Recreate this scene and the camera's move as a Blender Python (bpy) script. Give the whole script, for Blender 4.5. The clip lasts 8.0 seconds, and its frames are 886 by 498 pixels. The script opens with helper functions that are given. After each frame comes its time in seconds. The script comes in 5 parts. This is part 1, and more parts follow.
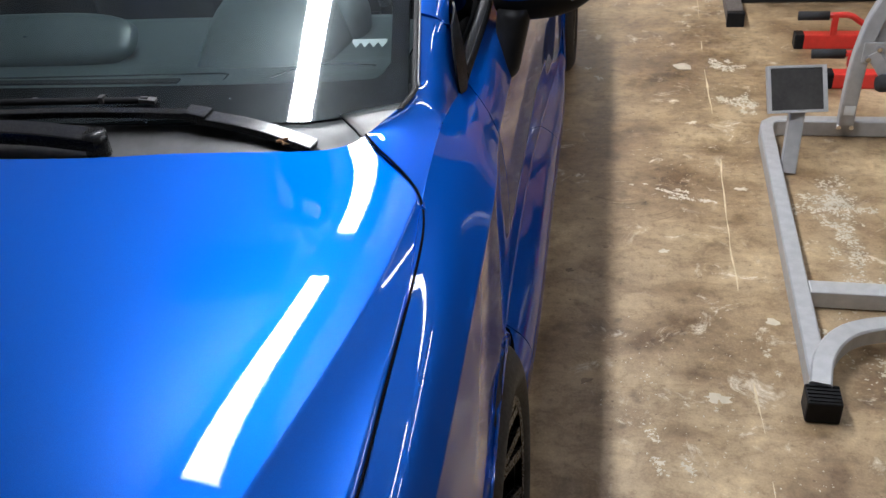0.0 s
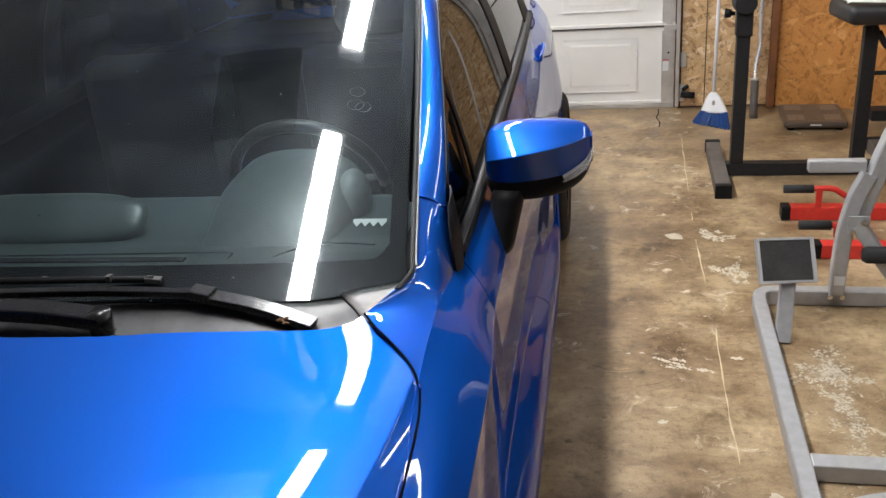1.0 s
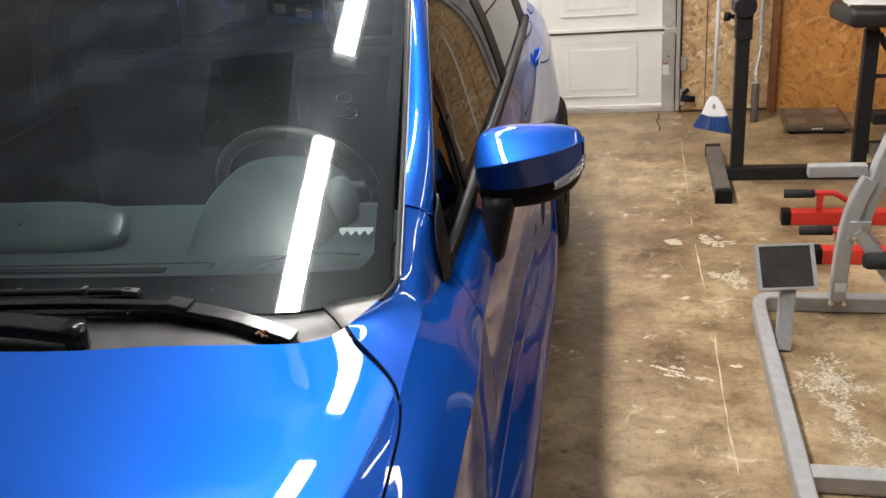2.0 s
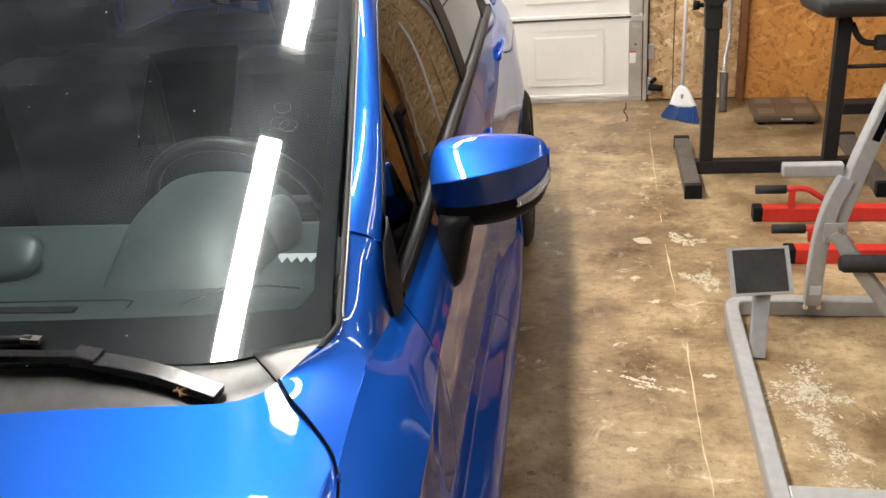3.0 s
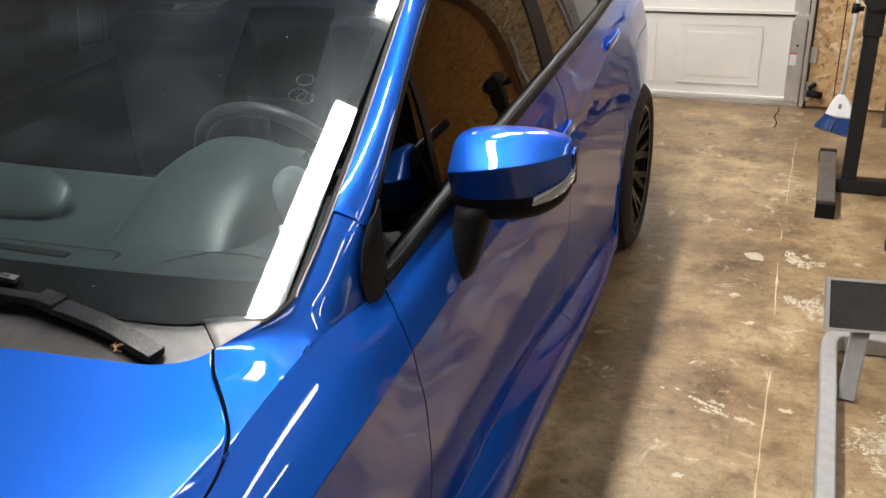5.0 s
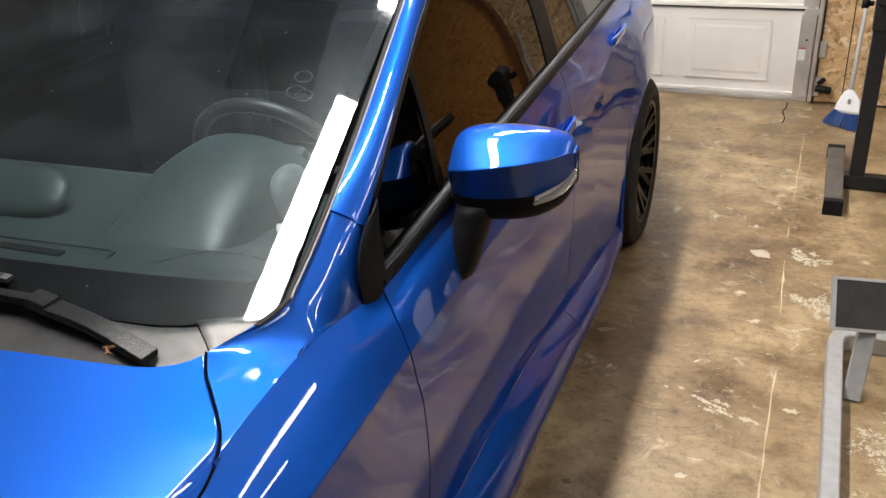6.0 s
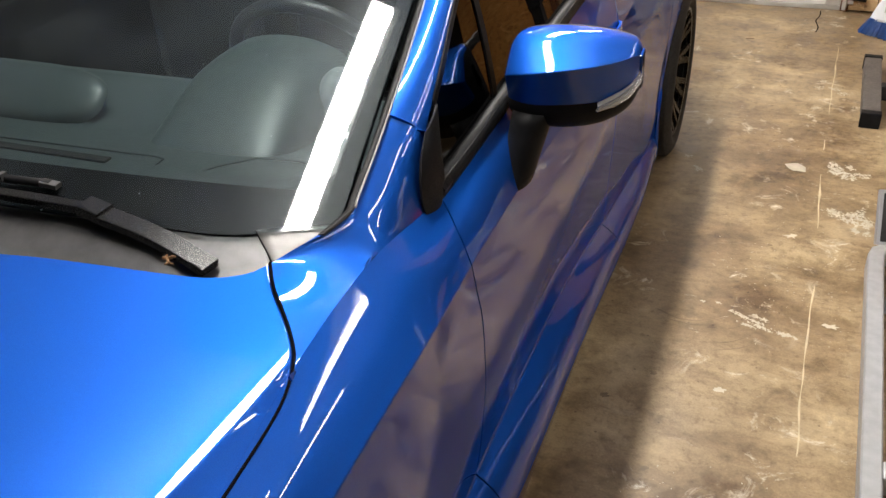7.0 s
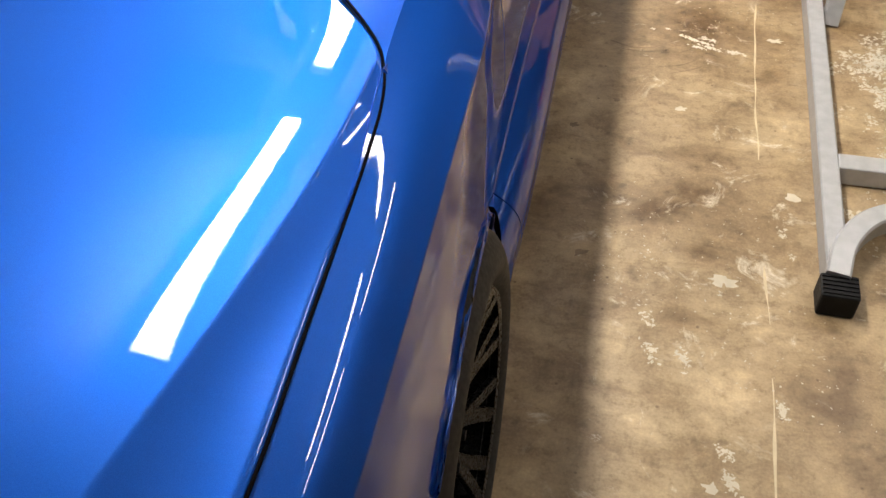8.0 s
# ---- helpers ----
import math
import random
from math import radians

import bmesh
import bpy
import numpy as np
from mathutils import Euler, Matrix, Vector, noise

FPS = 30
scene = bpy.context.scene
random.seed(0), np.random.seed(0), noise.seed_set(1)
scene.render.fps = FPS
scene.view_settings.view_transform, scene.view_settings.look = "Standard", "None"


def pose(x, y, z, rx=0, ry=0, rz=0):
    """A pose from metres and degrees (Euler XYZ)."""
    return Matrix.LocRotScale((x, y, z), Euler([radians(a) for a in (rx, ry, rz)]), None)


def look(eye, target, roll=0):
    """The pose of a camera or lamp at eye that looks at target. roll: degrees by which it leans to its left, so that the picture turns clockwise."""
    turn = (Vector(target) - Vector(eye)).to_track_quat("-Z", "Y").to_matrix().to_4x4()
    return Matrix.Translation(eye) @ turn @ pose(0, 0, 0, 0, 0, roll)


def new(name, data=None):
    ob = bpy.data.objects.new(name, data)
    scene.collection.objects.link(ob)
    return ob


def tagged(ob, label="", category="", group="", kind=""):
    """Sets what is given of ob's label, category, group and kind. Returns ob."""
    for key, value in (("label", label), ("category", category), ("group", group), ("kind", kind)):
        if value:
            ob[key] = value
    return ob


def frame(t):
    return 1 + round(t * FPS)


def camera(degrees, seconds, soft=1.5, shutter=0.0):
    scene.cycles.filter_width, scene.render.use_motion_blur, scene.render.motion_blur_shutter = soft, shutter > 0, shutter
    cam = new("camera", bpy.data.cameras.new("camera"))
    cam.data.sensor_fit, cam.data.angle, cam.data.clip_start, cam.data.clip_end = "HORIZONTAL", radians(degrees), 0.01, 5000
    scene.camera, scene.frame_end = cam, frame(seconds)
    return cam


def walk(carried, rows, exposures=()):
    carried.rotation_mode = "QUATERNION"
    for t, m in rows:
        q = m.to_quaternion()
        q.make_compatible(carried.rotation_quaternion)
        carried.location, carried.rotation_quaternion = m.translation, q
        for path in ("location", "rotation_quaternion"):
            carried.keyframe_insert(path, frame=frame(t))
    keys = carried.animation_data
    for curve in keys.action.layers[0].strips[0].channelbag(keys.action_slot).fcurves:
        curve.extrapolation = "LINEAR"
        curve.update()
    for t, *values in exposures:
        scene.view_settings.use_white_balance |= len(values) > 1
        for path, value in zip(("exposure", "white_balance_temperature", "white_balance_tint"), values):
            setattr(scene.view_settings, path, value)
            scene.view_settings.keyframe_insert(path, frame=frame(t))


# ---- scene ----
cam = camera(53.7, 8.0)
PATH = [
    (0, (0.959, 1.409, 1.534), (0.537, 3.01, 0.412), -5.7),
    (0.5, (0.963, 1.401, 1.564), (0.53, 3.143, 0.682), -5.2),
    (1, (0.968, 1.4, 1.571), (0.538, 3.18, 0.767), -5.0),
    (1.5, (0.984, 1.395, 1.57), (0.544, 3.181, 0.784), -5.2),
    (2.8, (0.991, 1.595, 1.551), (0.58, 3.369, 0.723), -5.5),
    (3, (0.981, 1.625, 1.565), (0.615, 3.404, 0.728), -4.9),
    (3.5, (1.069, 1.725, 1.555), (0.642, 3.491, 0.718), -3.9),
    (4, (1.193, 1.765, 1.55), (0.572, 3.47, 0.708), -1.9),
    (4.5, (1.232, 1.75, 1.546), (0.523, 3.415, 0.694), -2.6),
    (6, (1.241, 1.778, 1.549), (0.507, 3.421, 0.677), -2.8),
    (6.5, (1.223, 1.817, 1.531), (0.486, 3.434, 0.613), -2.6),
    (7, (1.142, 1.786, 1.518), (0.427, 3.337, 0.477), -2.9),
    (7.2, (1.088, 1.765, 1.512), (0.398, 3.274, 0.396), -4.3),
    (7.5, (1.014, 1.702, 1.483), (0.423, 3.161, 0.25), -6.1),
    (7.6, (1.011, 1.677, 1.477), (0.464, 3.123, 0.209), -5.7),
    (8, (0.954, 1.636, 1.45), (0.556, 2.978, 0.023), -3.6),
]
# strip lights under the ceiling in rows along the car: place, turn, and whether it is one of the thin ones over the gym side
LIGHTS = [((0.286, 2.985, 2.36), 2.4, False), ((0.226, 4.42, 2.36), 2.4, False), ((0.158, 6.03, 2.36), 2.4, False)]
LIGHTS += [((x, y, 2.36), 2.4, True) for x, y in ((2.25, 3.05), (2.19, 4.50), (3.15, 3.05), (3.09, 4.50))]
EXPOSURE = 0.0
# the camera's own brightness and white balance along the way: seconds, stops, kelvin, tint
TONE = [(0.0, 0.06, 5850, 10), (0.5, 0.05, 6050, 10), (1.0, 0.06, 6200, 10), (1.5, 0.06, 6350, 10), (3.0, 0.36, 6800, 10), (3.5, 0.38, 6650, 10), (4.5, 0.18, 6650, 10), (6.0, 0.20, 6600, 10), (7.0, 0.22, 6650, 10), (8.0, 0.34, 6900, 10)]
walk(cam, [(t, look(eye, target, roll)) for t, eye, target, roll in PATH], TONE)

# ---- world and light ----
world = bpy.data.worlds.new("world")
scene.world = world
world.use_nodes = True
world.node_tree.nodes["Background"].inputs[0].default_value = (0.02, 0.025, 0.03, 1)
world.node_tree.nodes["Background"].inputs[1].default_value = 0.3
scene.view_settings.exposure = EXPOSURE
LAMP_POWER, THIN_POWER = 121.0, 21.0


# ---- materials ----
def material(name, color, rough=0.5, metal=0.0, coat=0.0, spec=0.5):
    m = bpy.data.materials.new(name)
    m.use_nodes = True
    b = m.node_tree.nodes["Principled BSDF"]
    b.inputs["Base Color"].default_value = (*color, 1)
    b.inputs["Roughness"].default_value = rough
    b.inputs["Metallic"].default_value = metal
    b.inputs["Coat Weight"].default_value = coat
    b.inputs["Coat Roughness"].default_value = 0.03
    b.inputs["Specular IOR Level"].default_value = spec
    return m


def node(m, kind, **values):
    n = m.node_tree.nodes.new(kind)
    for key, value in values.items():
        n.inputs[key].default_value = value
    return n


def wire(m, a, out, b, into):
    m.node_tree.links.new(a.outputs[out], b.inputs[into])


def bsdf(m):
    return m.node_tree.nodes["Principled BSDF"]


def coords(m, scale=(1, 1, 1)):
    c, p = node(m, "ShaderNodeTexCoord"), node(m, "ShaderNodeMapping")
    p.inputs["Scale"].default_value = scale
    wire(m, c, "Object", p, "Vector")
    return p


def ramp(m, source, out, stops):
    r = node(m, "ShaderNodeValToRGB")
    e = r.color_ramp.elements
    while len(e) < len(stops):
        e.new(0.5)
    for el, (pos, col) in zip(e, stops):
        el.position, el.color = pos, (*col, 1) if len(col) == 3 else col
    wire(m, source, out, r, "Fac")
    return r


def mix(m, fac, a, b, mode="MIX"):
    """fac, a, b: a (node, output) pair or a value."""
    n = node(m, "ShaderNodeMix")
    n.data_type, n.blend_type = "RGBA", mode
    for key, v in ((0, fac), (6, a), (7, b)):
        if isinstance(v, tuple) and hasattr(v[0], "outputs"):
            m.node_tree.links.new(v[0].outputs[v[1]], n.inputs[key])
        else:
            n.inputs[key].default_value = v if key == 0 else (*v, 1)
    return n, 2


def put_in(m, pair, into):
    m.node_tree.links.new(pair[0].outputs[pair[1]], bsdf(m).inputs[into])


def bump(m, source, out, strength=0.3, distance=0.002):
    b = node(m, "ShaderNodeBump", Strength=strength, Distance=distance)
    wire(m, source, out, b, "Height")
    wire(m, b, "Normal", bsdf(m), "Normal")
    return b


def grained(m, scale=60.0, amount=0.12, rough=0.1, relief=0.15, distance=0.0006):
    """Small variation of a plain material: tone, gloss and relief at two scales."""
    p = coords(m)
    big, fine = node(m, "ShaderNodeTexNoise", Scale=scale * 0.12, Detail=5.0), node(m, "ShaderNodeTexNoise", Scale=scale, Detail=6.0)
    for n in (big, fine):
        wire(m, p, "Vector", n, "Vector")
    base = tuple(bsdf(m).inputs["Base Color"].default_value)[:3]
    r0 = bsdf(m).inputs["Roughness"].default_value
    lo, hi = tuple(c * (1 - amount) for c in base), tuple(min(1, c * (1 + amount)) for c in base)
    put_in(m, (ramp(m, big, "Fac", [(0.3, lo), (0.7, hi)]), "Color"), "Base Color")
    put_in(m, (ramp(m, fine, "Fac", [(0.3, (max(0, r0 - rough),) * 3), (0.7, (min(1, r0 + rough),) * 3)]), "Color"), "Roughness")
    bump(m, fine, "Fac", relief, distance)
    return m


def paint_blue():
    m = material("blue_pearl_paint", (0.001, 0.085, 0.46), 0.445, 0.60, 1.0, 0.0)
    bsdf(m).inputs["Specular Tint"].default_value = (0.02, 0.11, 0.70, 1)
    p = coords(m)
    bsdf(m).inputs["Coat IOR"].default_value = 1.6
    fl = node(m, "ShaderNodeTexNoise", Scale=1400.0, Detail=2.0)
    wire(m, p, "Vector", fl, "Vector")
    put_in(m, (ramp(m, fl, "Fac", [(0.35, (0.006, 0.069, 0.38)), (0.65, (0.009, 0.092, 0.46))]), "Color"), "Base Color")
    dust = node(m, "ShaderNodeTexNoise", Scale=9.0, Detail=8.0)
    wire(m, p, "Vector", dust, "Vector")
    put_in(m, (ramp(m, dust, "Fac", [(0.4, (0.008,) * 3), (0.8, (0.03,) * 3)]), "Color"), "Coat Roughness")
    return m


def thin_glass(name, tint, gloss=0.012, specks=False):
    m = bpy.data.materials.new(name)
    m.use_nodes = True
    nt = m.node_tree
    nt.nodes.clear()
    out, mixer = nt.nodes.new("ShaderNodeOutputMaterial"), nt.nodes.new("ShaderNodeMixShader")
    fres, tr, gl = nt.nodes.new("ShaderNodeFresnel"), nt.nodes.new("ShaderNodeBsdfTransparent"), nt.nodes.new("ShaderNodeBsdfGlossy")
    fres.inputs["IOR"].default_value = 1.6 if specks else 1.5
    tr.inputs["Color"].default_value = (*tint, 1)
    gl.inputs["Roughness"].default_value = gloss
    nt.links.new(fres.outputs[0], mixer.inputs[0])
    nt.links.new(tr.outputs[0], mixer.inputs[1])
    nt.links.new(gl.outputs[0], mixer.inputs[2])
    if specks:
        co, vo, ra = nt.nodes.new("ShaderNodeTexCoord"), nt.nodes.new("ShaderNodeTexVoronoi"), nt.nodes.new("ShaderNodeValToRGB")
        vo.inputs["Scale"].default_value = 30.0
        nt.links.new(co.outputs["Object"], vo.inputs["Vector"])
        nt.links.new(vo.outputs["Distance"], ra.inputs[0])
        ra.color_ramp.elements[0].position, ra.color_ramp.elements[0].color = 0.03, (0.42, 0.42, 0.42, 1)
        ra.color_ramp.elements[1].position, ra.color_ramp.elements[1].color = 0.075, (0, 0, 0, 1)
        pick, few = nt.nodes.new("ShaderNodeMath"), nt.nodes.new("ShaderNodeMath")
        pick.operation, few.operation = "GREATER_THAN", "MULTIPLY"
        pick.inputs[1].default_value = 0.58
        nt.links.new(vo.outputs["Color"], pick.inputs[0])
        nt.links.new(pick.outputs[0], few.inputs[0])
        nt.links.new(ra.outputs[0], few.inputs[1])
        haze, hr, mx = nt.nodes.new("ShaderNodeTexNoise"), nt.nodes.new("ShaderNodeValToRGB"), nt.nodes.new("ShaderNodeMath")
        haze.inputs["Scale"].default_value, haze.inputs["Detail"].default_value = 7.0, 8.0
        nt.links.new(co.outputs["Object"], haze.inputs["Vector"])
        nt.links.new(haze.outputs["Fac"], hr.inputs[0])
        hr.color_ramp.elements[0].position, hr.color_ramp.elements[0].color = 0.45, (0.006, 0.006, 0.006, 1)
        hr.color_ramp.elements[1].position, hr.color_ramp.elements[1].color = 0.8, (0.026, 0.026, 0.026, 1)
        mx.operation = "MAXIMUM"
        nt.links.new(few.outputs[0], mx.inputs[0])
        nt.links.new(hr.outputs[0], mx.inputs[1])
        dust, mix2 = nt.nodes.new("ShaderNodeBsdfDiffuse"), nt.nodes.new("ShaderNodeMixShader")
        dust.inputs["Color"].default_value = (0.50, 0.60, 0.66, 1)
        nt.links.new(mx.outputs[0], mix2.inputs[0])
        nt.links.new(mixer.outputs[0], mix2.inputs[1])
        nt.links.new(dust.outputs[0], mix2.inputs[2])
        # thin film of dirt that scatters reflections softly
        film, mix3 = nt.nodes.new("ShaderNodeBsdfGlossy"), nt.nodes.new("ShaderNodeMixShader")
        film.inputs["Roughness"].default_value = 0.24
        film.inputs["Color"].default_value = (0.85, 0.95, 1.0, 1)
        mix3.inputs[0].default_value = 0.005
        nt.links.new(mix2.outputs[0], mix3.inputs[1])
        nt.links.new(film.outputs[0], mix3.inputs[2])
        nt.links.new(mix3.outputs[0], out.inputs[0])
    else:
        nt.links.new(mixer.outputs[0], out.inputs[0])
    return m


def concrete():
    m = material("stained_concrete", (0.3, 0.22, 0.14), 0.45)
    p = coords(m)
    sweep = coords(m, (2.0, 5.5, 1.0))
    big = node(m, "ShaderNodeTexNoise", Scale=1.5, Detail=6.0, Roughness=0.55)
    mid = node(m, "ShaderNodeTexNoise", Scale=6.0, Detail=10.0, Roughness=0.66, Distortion=0.4)
    brush = node(m, "ShaderNodeTexNoise", Scale=2.9, Detail=10.0, Roughness=0.68, Distortion=1.6)
    small = node(m, "ShaderNodeTexNoise", Scale=34.0, Detail=6.0, Roughness=0.62)
    fine = node(m, "ShaderNodeTexNoise", Scale=170.0, Detail=4.0, Roughness=0.6)
    spots = node(m, "ShaderNodeTexNoise", Scale=9.0, Detail=12.0, Roughness=0.74, Distortion=0.9)
    zones = node(m, "ShaderNodeTexNoise", Scale=2.1, Detail=3.0)
    drips = node(m, "ShaderNodeTexNoise", Scale=2.7, Detail=10.0, Roughness=0.7, Distortion=0.1)
    pits = node(m, "ShaderNodeTexVoronoi", Scale=30.0)
    for n in (big, mid, small, fine, spots, zones, drips, pits):
        wire(m, p, "Vector", n, "Vector")
    wire(m, sweep, "Vector", brush, "Vector")
    a = ramp(m, big, "Fac", [(0.34, (0.205, 0.134, 0.071)), (0.5, (0.310, 0.219, 0.124)), (0.66, (0.428, 0.322, 0.194))])
    b = ramp(m, mid, "Fac", [(0.36, (0.58, 0.52, 0.46)), (0.49, (0.95, 0.94, 0.93)), (0.64, (1.22, 1.22, 1.21))])
    c = mix(m, 0.9, (a, "Color"), (b, "Color"), "MULTIPLY")
    br = ramp(m, brush, "Fac", [(0.36, (0.70, 0.65, 0.60)), (0.50, (1.0, 1.0, 1.0)), (0.64, (1.20, 1.20, 1.18))])
    c = mix(m, 0.5, c, (br, "Color"), "MULTIPLY")
    # dark oily stains in a few places
    stain = ramp(m, drips, "Fac", [(0.33, (0.38, 0.31, 0.25)), (0.44, (0.93, 0.92, 0.90)), (0.52, (1.0, 1.0, 1.0))])
    c = mix(m, 0.9, c, (stain, "Color"), "MULTIPLY")
    # pale bloom, broken up, only in some zones
    white = ramp(m, spots, "Fac", [(0.57, (0, 0, 0)), (0.66, (1, 1, 1))])
    where = ramp(m, zones, "Fac", [(0.44, (0.10, 0.10, 0.10)), (0.58, (0.95, 0.95, 0.95))])
    w = node(m, "ShaderNodeMath")
    w.operation = "MULTIPLY"
    wire(m, white, "Color", w, 0)
    wire(m, where, "Color", w, 1)
    c = mix(m, (w, 0), c, (0.66, 0.57, 0.44))
    g = ramp(m, small, "Fac", [(0.32, (0.68, 0.64, 0.59)), (0.45, (0.98, 0.98, 0.98)), (0.68, (1.16, 1.16, 1.15))])
    c = mix(m, 0.9, c, (g, "Color"), "MULTIPLY")
    f = ramp(m, fine, "Fac", [(0.3, (0.82, 0.81, 0.80)), (0.7, (1.12, 1.12, 1.12))])
    c = mix(m, 0.9, c, (f, "Color"), "MULTIPLY")
    # scattered small pits
    sep = node(m, "ShaderNodeSeparateColor")
    wire(m, pits, "Color", sep, "Color")
    few = ramp(m, sep, "Red", [(0.80, (1, 1, 1)), (0.82, (0, 0, 0))])
    hole = ramp(m, pits, "Distance", [(0.05, (0.30, 0.24, 0.19)), (0.13, (1, 1, 1))])
    c = mix(m, (few, "Color"), (mix(m, 0.75, c, (hole, "Color"), "MULTIPLY")), c)
    put_in(m, c, "Base Color")
    put_in(m, (ramp(m, mid, "Fac", [(0.35, (0.30,) * 3), (0.7, (0.55,) * 3)]), "Color"), "Roughness")
    both = node(m, "ShaderNodeMath")
    both.operation = "ADD"
    wire(m, small, "Fac", both, 0)
    wire(m, fine, "Fac", both, 1)
    bump(m, both, 0, 0.22, 0.002)
    return m


def osb(name, dark, mid, light, scale=1.0, specks=0.5):
    """Strand board: long thin flakes laid in several directions, with dark specks between them."""
    m = material(name, mid, 0.6)
    p = coords(m)
    layers = []
    for k, (sc, rot, long) in enumerate(((70.0, 0.35, 4.0), (85.0, 1.25, 5.0), (62.0, 2.3, 4.0))):
        mp = node(m, "ShaderNodeMapping")
        mp.vector_type = "TEXTURE"
        mp.inputs["Rotation"].default_value = (0.0, rot, 0.0)
        mp.inputs["Scale"].default_value = (1.0, 1.0, long)
        mp.inputs["Location"].default_value = (0.31 * k, 0.17, 0.23 * k)
        wire(m, p, "Vector", mp, "Vector")
        v = node(m, "ShaderNodeTexVoronoi", Scale=sc * scale, Randomness=1.0)
        wire(m, mp, "Vector", v, "Vector")
        layers.append(v)
    pick = node(m, "ShaderNodeTexVoronoi", Scale=30.0 * scale)
    wire(m, p, "Vector", pick, "Vector")
    stops = [(0.05, dark), (0.35, mid), (0.7, mid), (0.95, light)]
    a, b, c0 = (ramp(m, v, "Color", stops) for v in layers)
    sep = node(m, "ShaderNodeSeparateColor")
    wire(m, pick, "Color", sep, "Color")
    first = ramp(m, sep, "Red", [(0.45, (0, 0, 0)), (0.55, (1, 1, 1))])
    second = ramp(m, sep, "Green", [(0.6, (0, 0, 0)), (0.7, (1, 1, 1))])
    c = mix(m, (first, "Color"), (a, "Color"), (b, "Color"))
    c = mix(m, (second, "Color"), c, (c0, "Color"))
    gaps = node(m, "ShaderNodeTexNoise", Scale=55.0 * scale, Detail=4.0, Roughness=0.7)
    wire(m, p, "Vector", gaps, "Vector")
    dots = ramp(m, gaps, "Fac", [(0.36, (0.30, 0.24, 0.2)), (0.46, (1, 1, 1))])
    c = mix(m, specks, c, (dots, "Color"), "MULTIPLY")
    tone = node(m, "ShaderNodeTexNoise", Scale=2.5, Detail=4.0)
    wire(m, p, "Vector", tone, "Vector")
    t = ramp(m, tone, "Fac", [(0.3, (0.82, 0.8, 0.78)), (0.7, (1.12, 1.12, 1.12))])
    c = mix(m, 0.8, c, (t, "Color"), "MULTIPLY")
    put_in(m, c, "Base Color")
    bump(m, layers[0], "Color", 0.4, 0.0015)
    return m


BLUE = paint_blue()
GLASS = thin_glass("windscreen_glass", (0.72, 0.80, 0.80), 0.006, True)
TINT = thin_glass("tinted_side_glass", (0.10, 0.10, 0.11))
BLACK_TRIM = grained(material("black_trim_plastic", (0.010, 0.010, 0.011), 0.5, spec=0.12), 300, 0.2)
COWL_GREY = grained(material("cowl_plastic", (0.05, 0.049, 0.05), 0.40), 400, 0.2)
DARK = material("dark_underside", (0.005, 0.005, 0.006), 0.9, spec=0.0)
FRIT = material("black_glass_band", (0.003, 0.0035, 0.004), 0.9, spec=0.0)
DASH = grained(material("dash_soft_plastic", (0.056, 0.071, 0.074), 0.40), 500, 0.12)
SEAT = grained(material("dark_cloth", (0.009, 0.010, 0.011), 0.9), 200, 0.2)
RUBBER = grained(material("tyre_rubber", (0.014, 0.014, 0.014), 0.72), 120, 0.3)
RIM = grained(material("satin_black_rim", (0.003, 0.003, 0.0034), 0.28, 0.0, spec=0.15), 200, 0.15, 0.08)
CHROME = material("chrome", (0.75, 0.75, 0.77), 0.08, 1.0)
BAR_CHROME = grained(material("worn_chrome", (0.72, 0.71, 0.69), 0.34, 0.75), 120, 0.12)
RINGMARK = grained(material("dried_water_mark", (0.05, 0.055, 0.06), 0.8), 300, 0.3)
TWIG = grained(material("dry_twig", (0.13, 0.062, 0.022), 0.8), 300, 0.3)
TRIM_GREY = grained(material("grey_edge_trim", (0.045, 0.044, 0.045), 0.45), 300, 0.15)
EDGE_GREY = material("pale_edge_strip", (0.30, 0.30, 0.30), 0.35)
LENS = material("signal_lens", (0.55, 0.52, 0.48), 0.12, 0.0, 1.0)
REDLENS = material("tail_lens", (0.45, 0.02, 0.02), 0.15, 0.0, 1.0)
STICKER = grained(material("white_sticker", (0.7, 0.72, 0.72), 0.6), 100, 0.05)
CONCRETE = concrete()
OSB_PALE = osb("pale_strand_board", (0.38, 0.21, 0.09), (0.64, 0.43, 0.22), (0.88, 0.72, 0.50), 0.62, 0.75)
OSB_ORANGE = osb("varnished_strand_board", (0.38, 0.145, 0.028), (0.58, 0.25, 0.058), (0.72, 0.37, 0.115), 0.6, 0.55)
WALL_PAINT = grained(material("wall_paint", (0.62, 0.60, 0.56), 0.9), 40, 0.05)
STUD = grained(material("stained_timber", (0.20, 0.075, 0.025), 0.6), 60, 0.3)
DOOR_WHITE = grained(material("white_door_paint", (0.78, 0.76, 0.72), 0.4), 30, 0.05, 0.08, 0.1)
CEILING_WHITE = grained(material("ceiling_paint", (0.38, 0.41, 0.44), 0.9), 40, 0.05)
GALV = grained(material("galvanised_steel", (0.60, 0.585, 0.56), 0.45, 0.7), 40, 0.2, 0.12)
SILVER = grained(material("silver_powder_coat", (0.43, 0.43, 0.435), 0.42, 0.3), 300, 0.08)
BLACKSTEEL = grained(material("black_powder_coat", (0.016, 0.016, 0.017), 0.5, spec=0.3), 400, 0.2)
FOOTSTEEL = grained(material("dusty_black_steel", (0.10, 0.085, 0.075), 0.6), 80, 0.25)
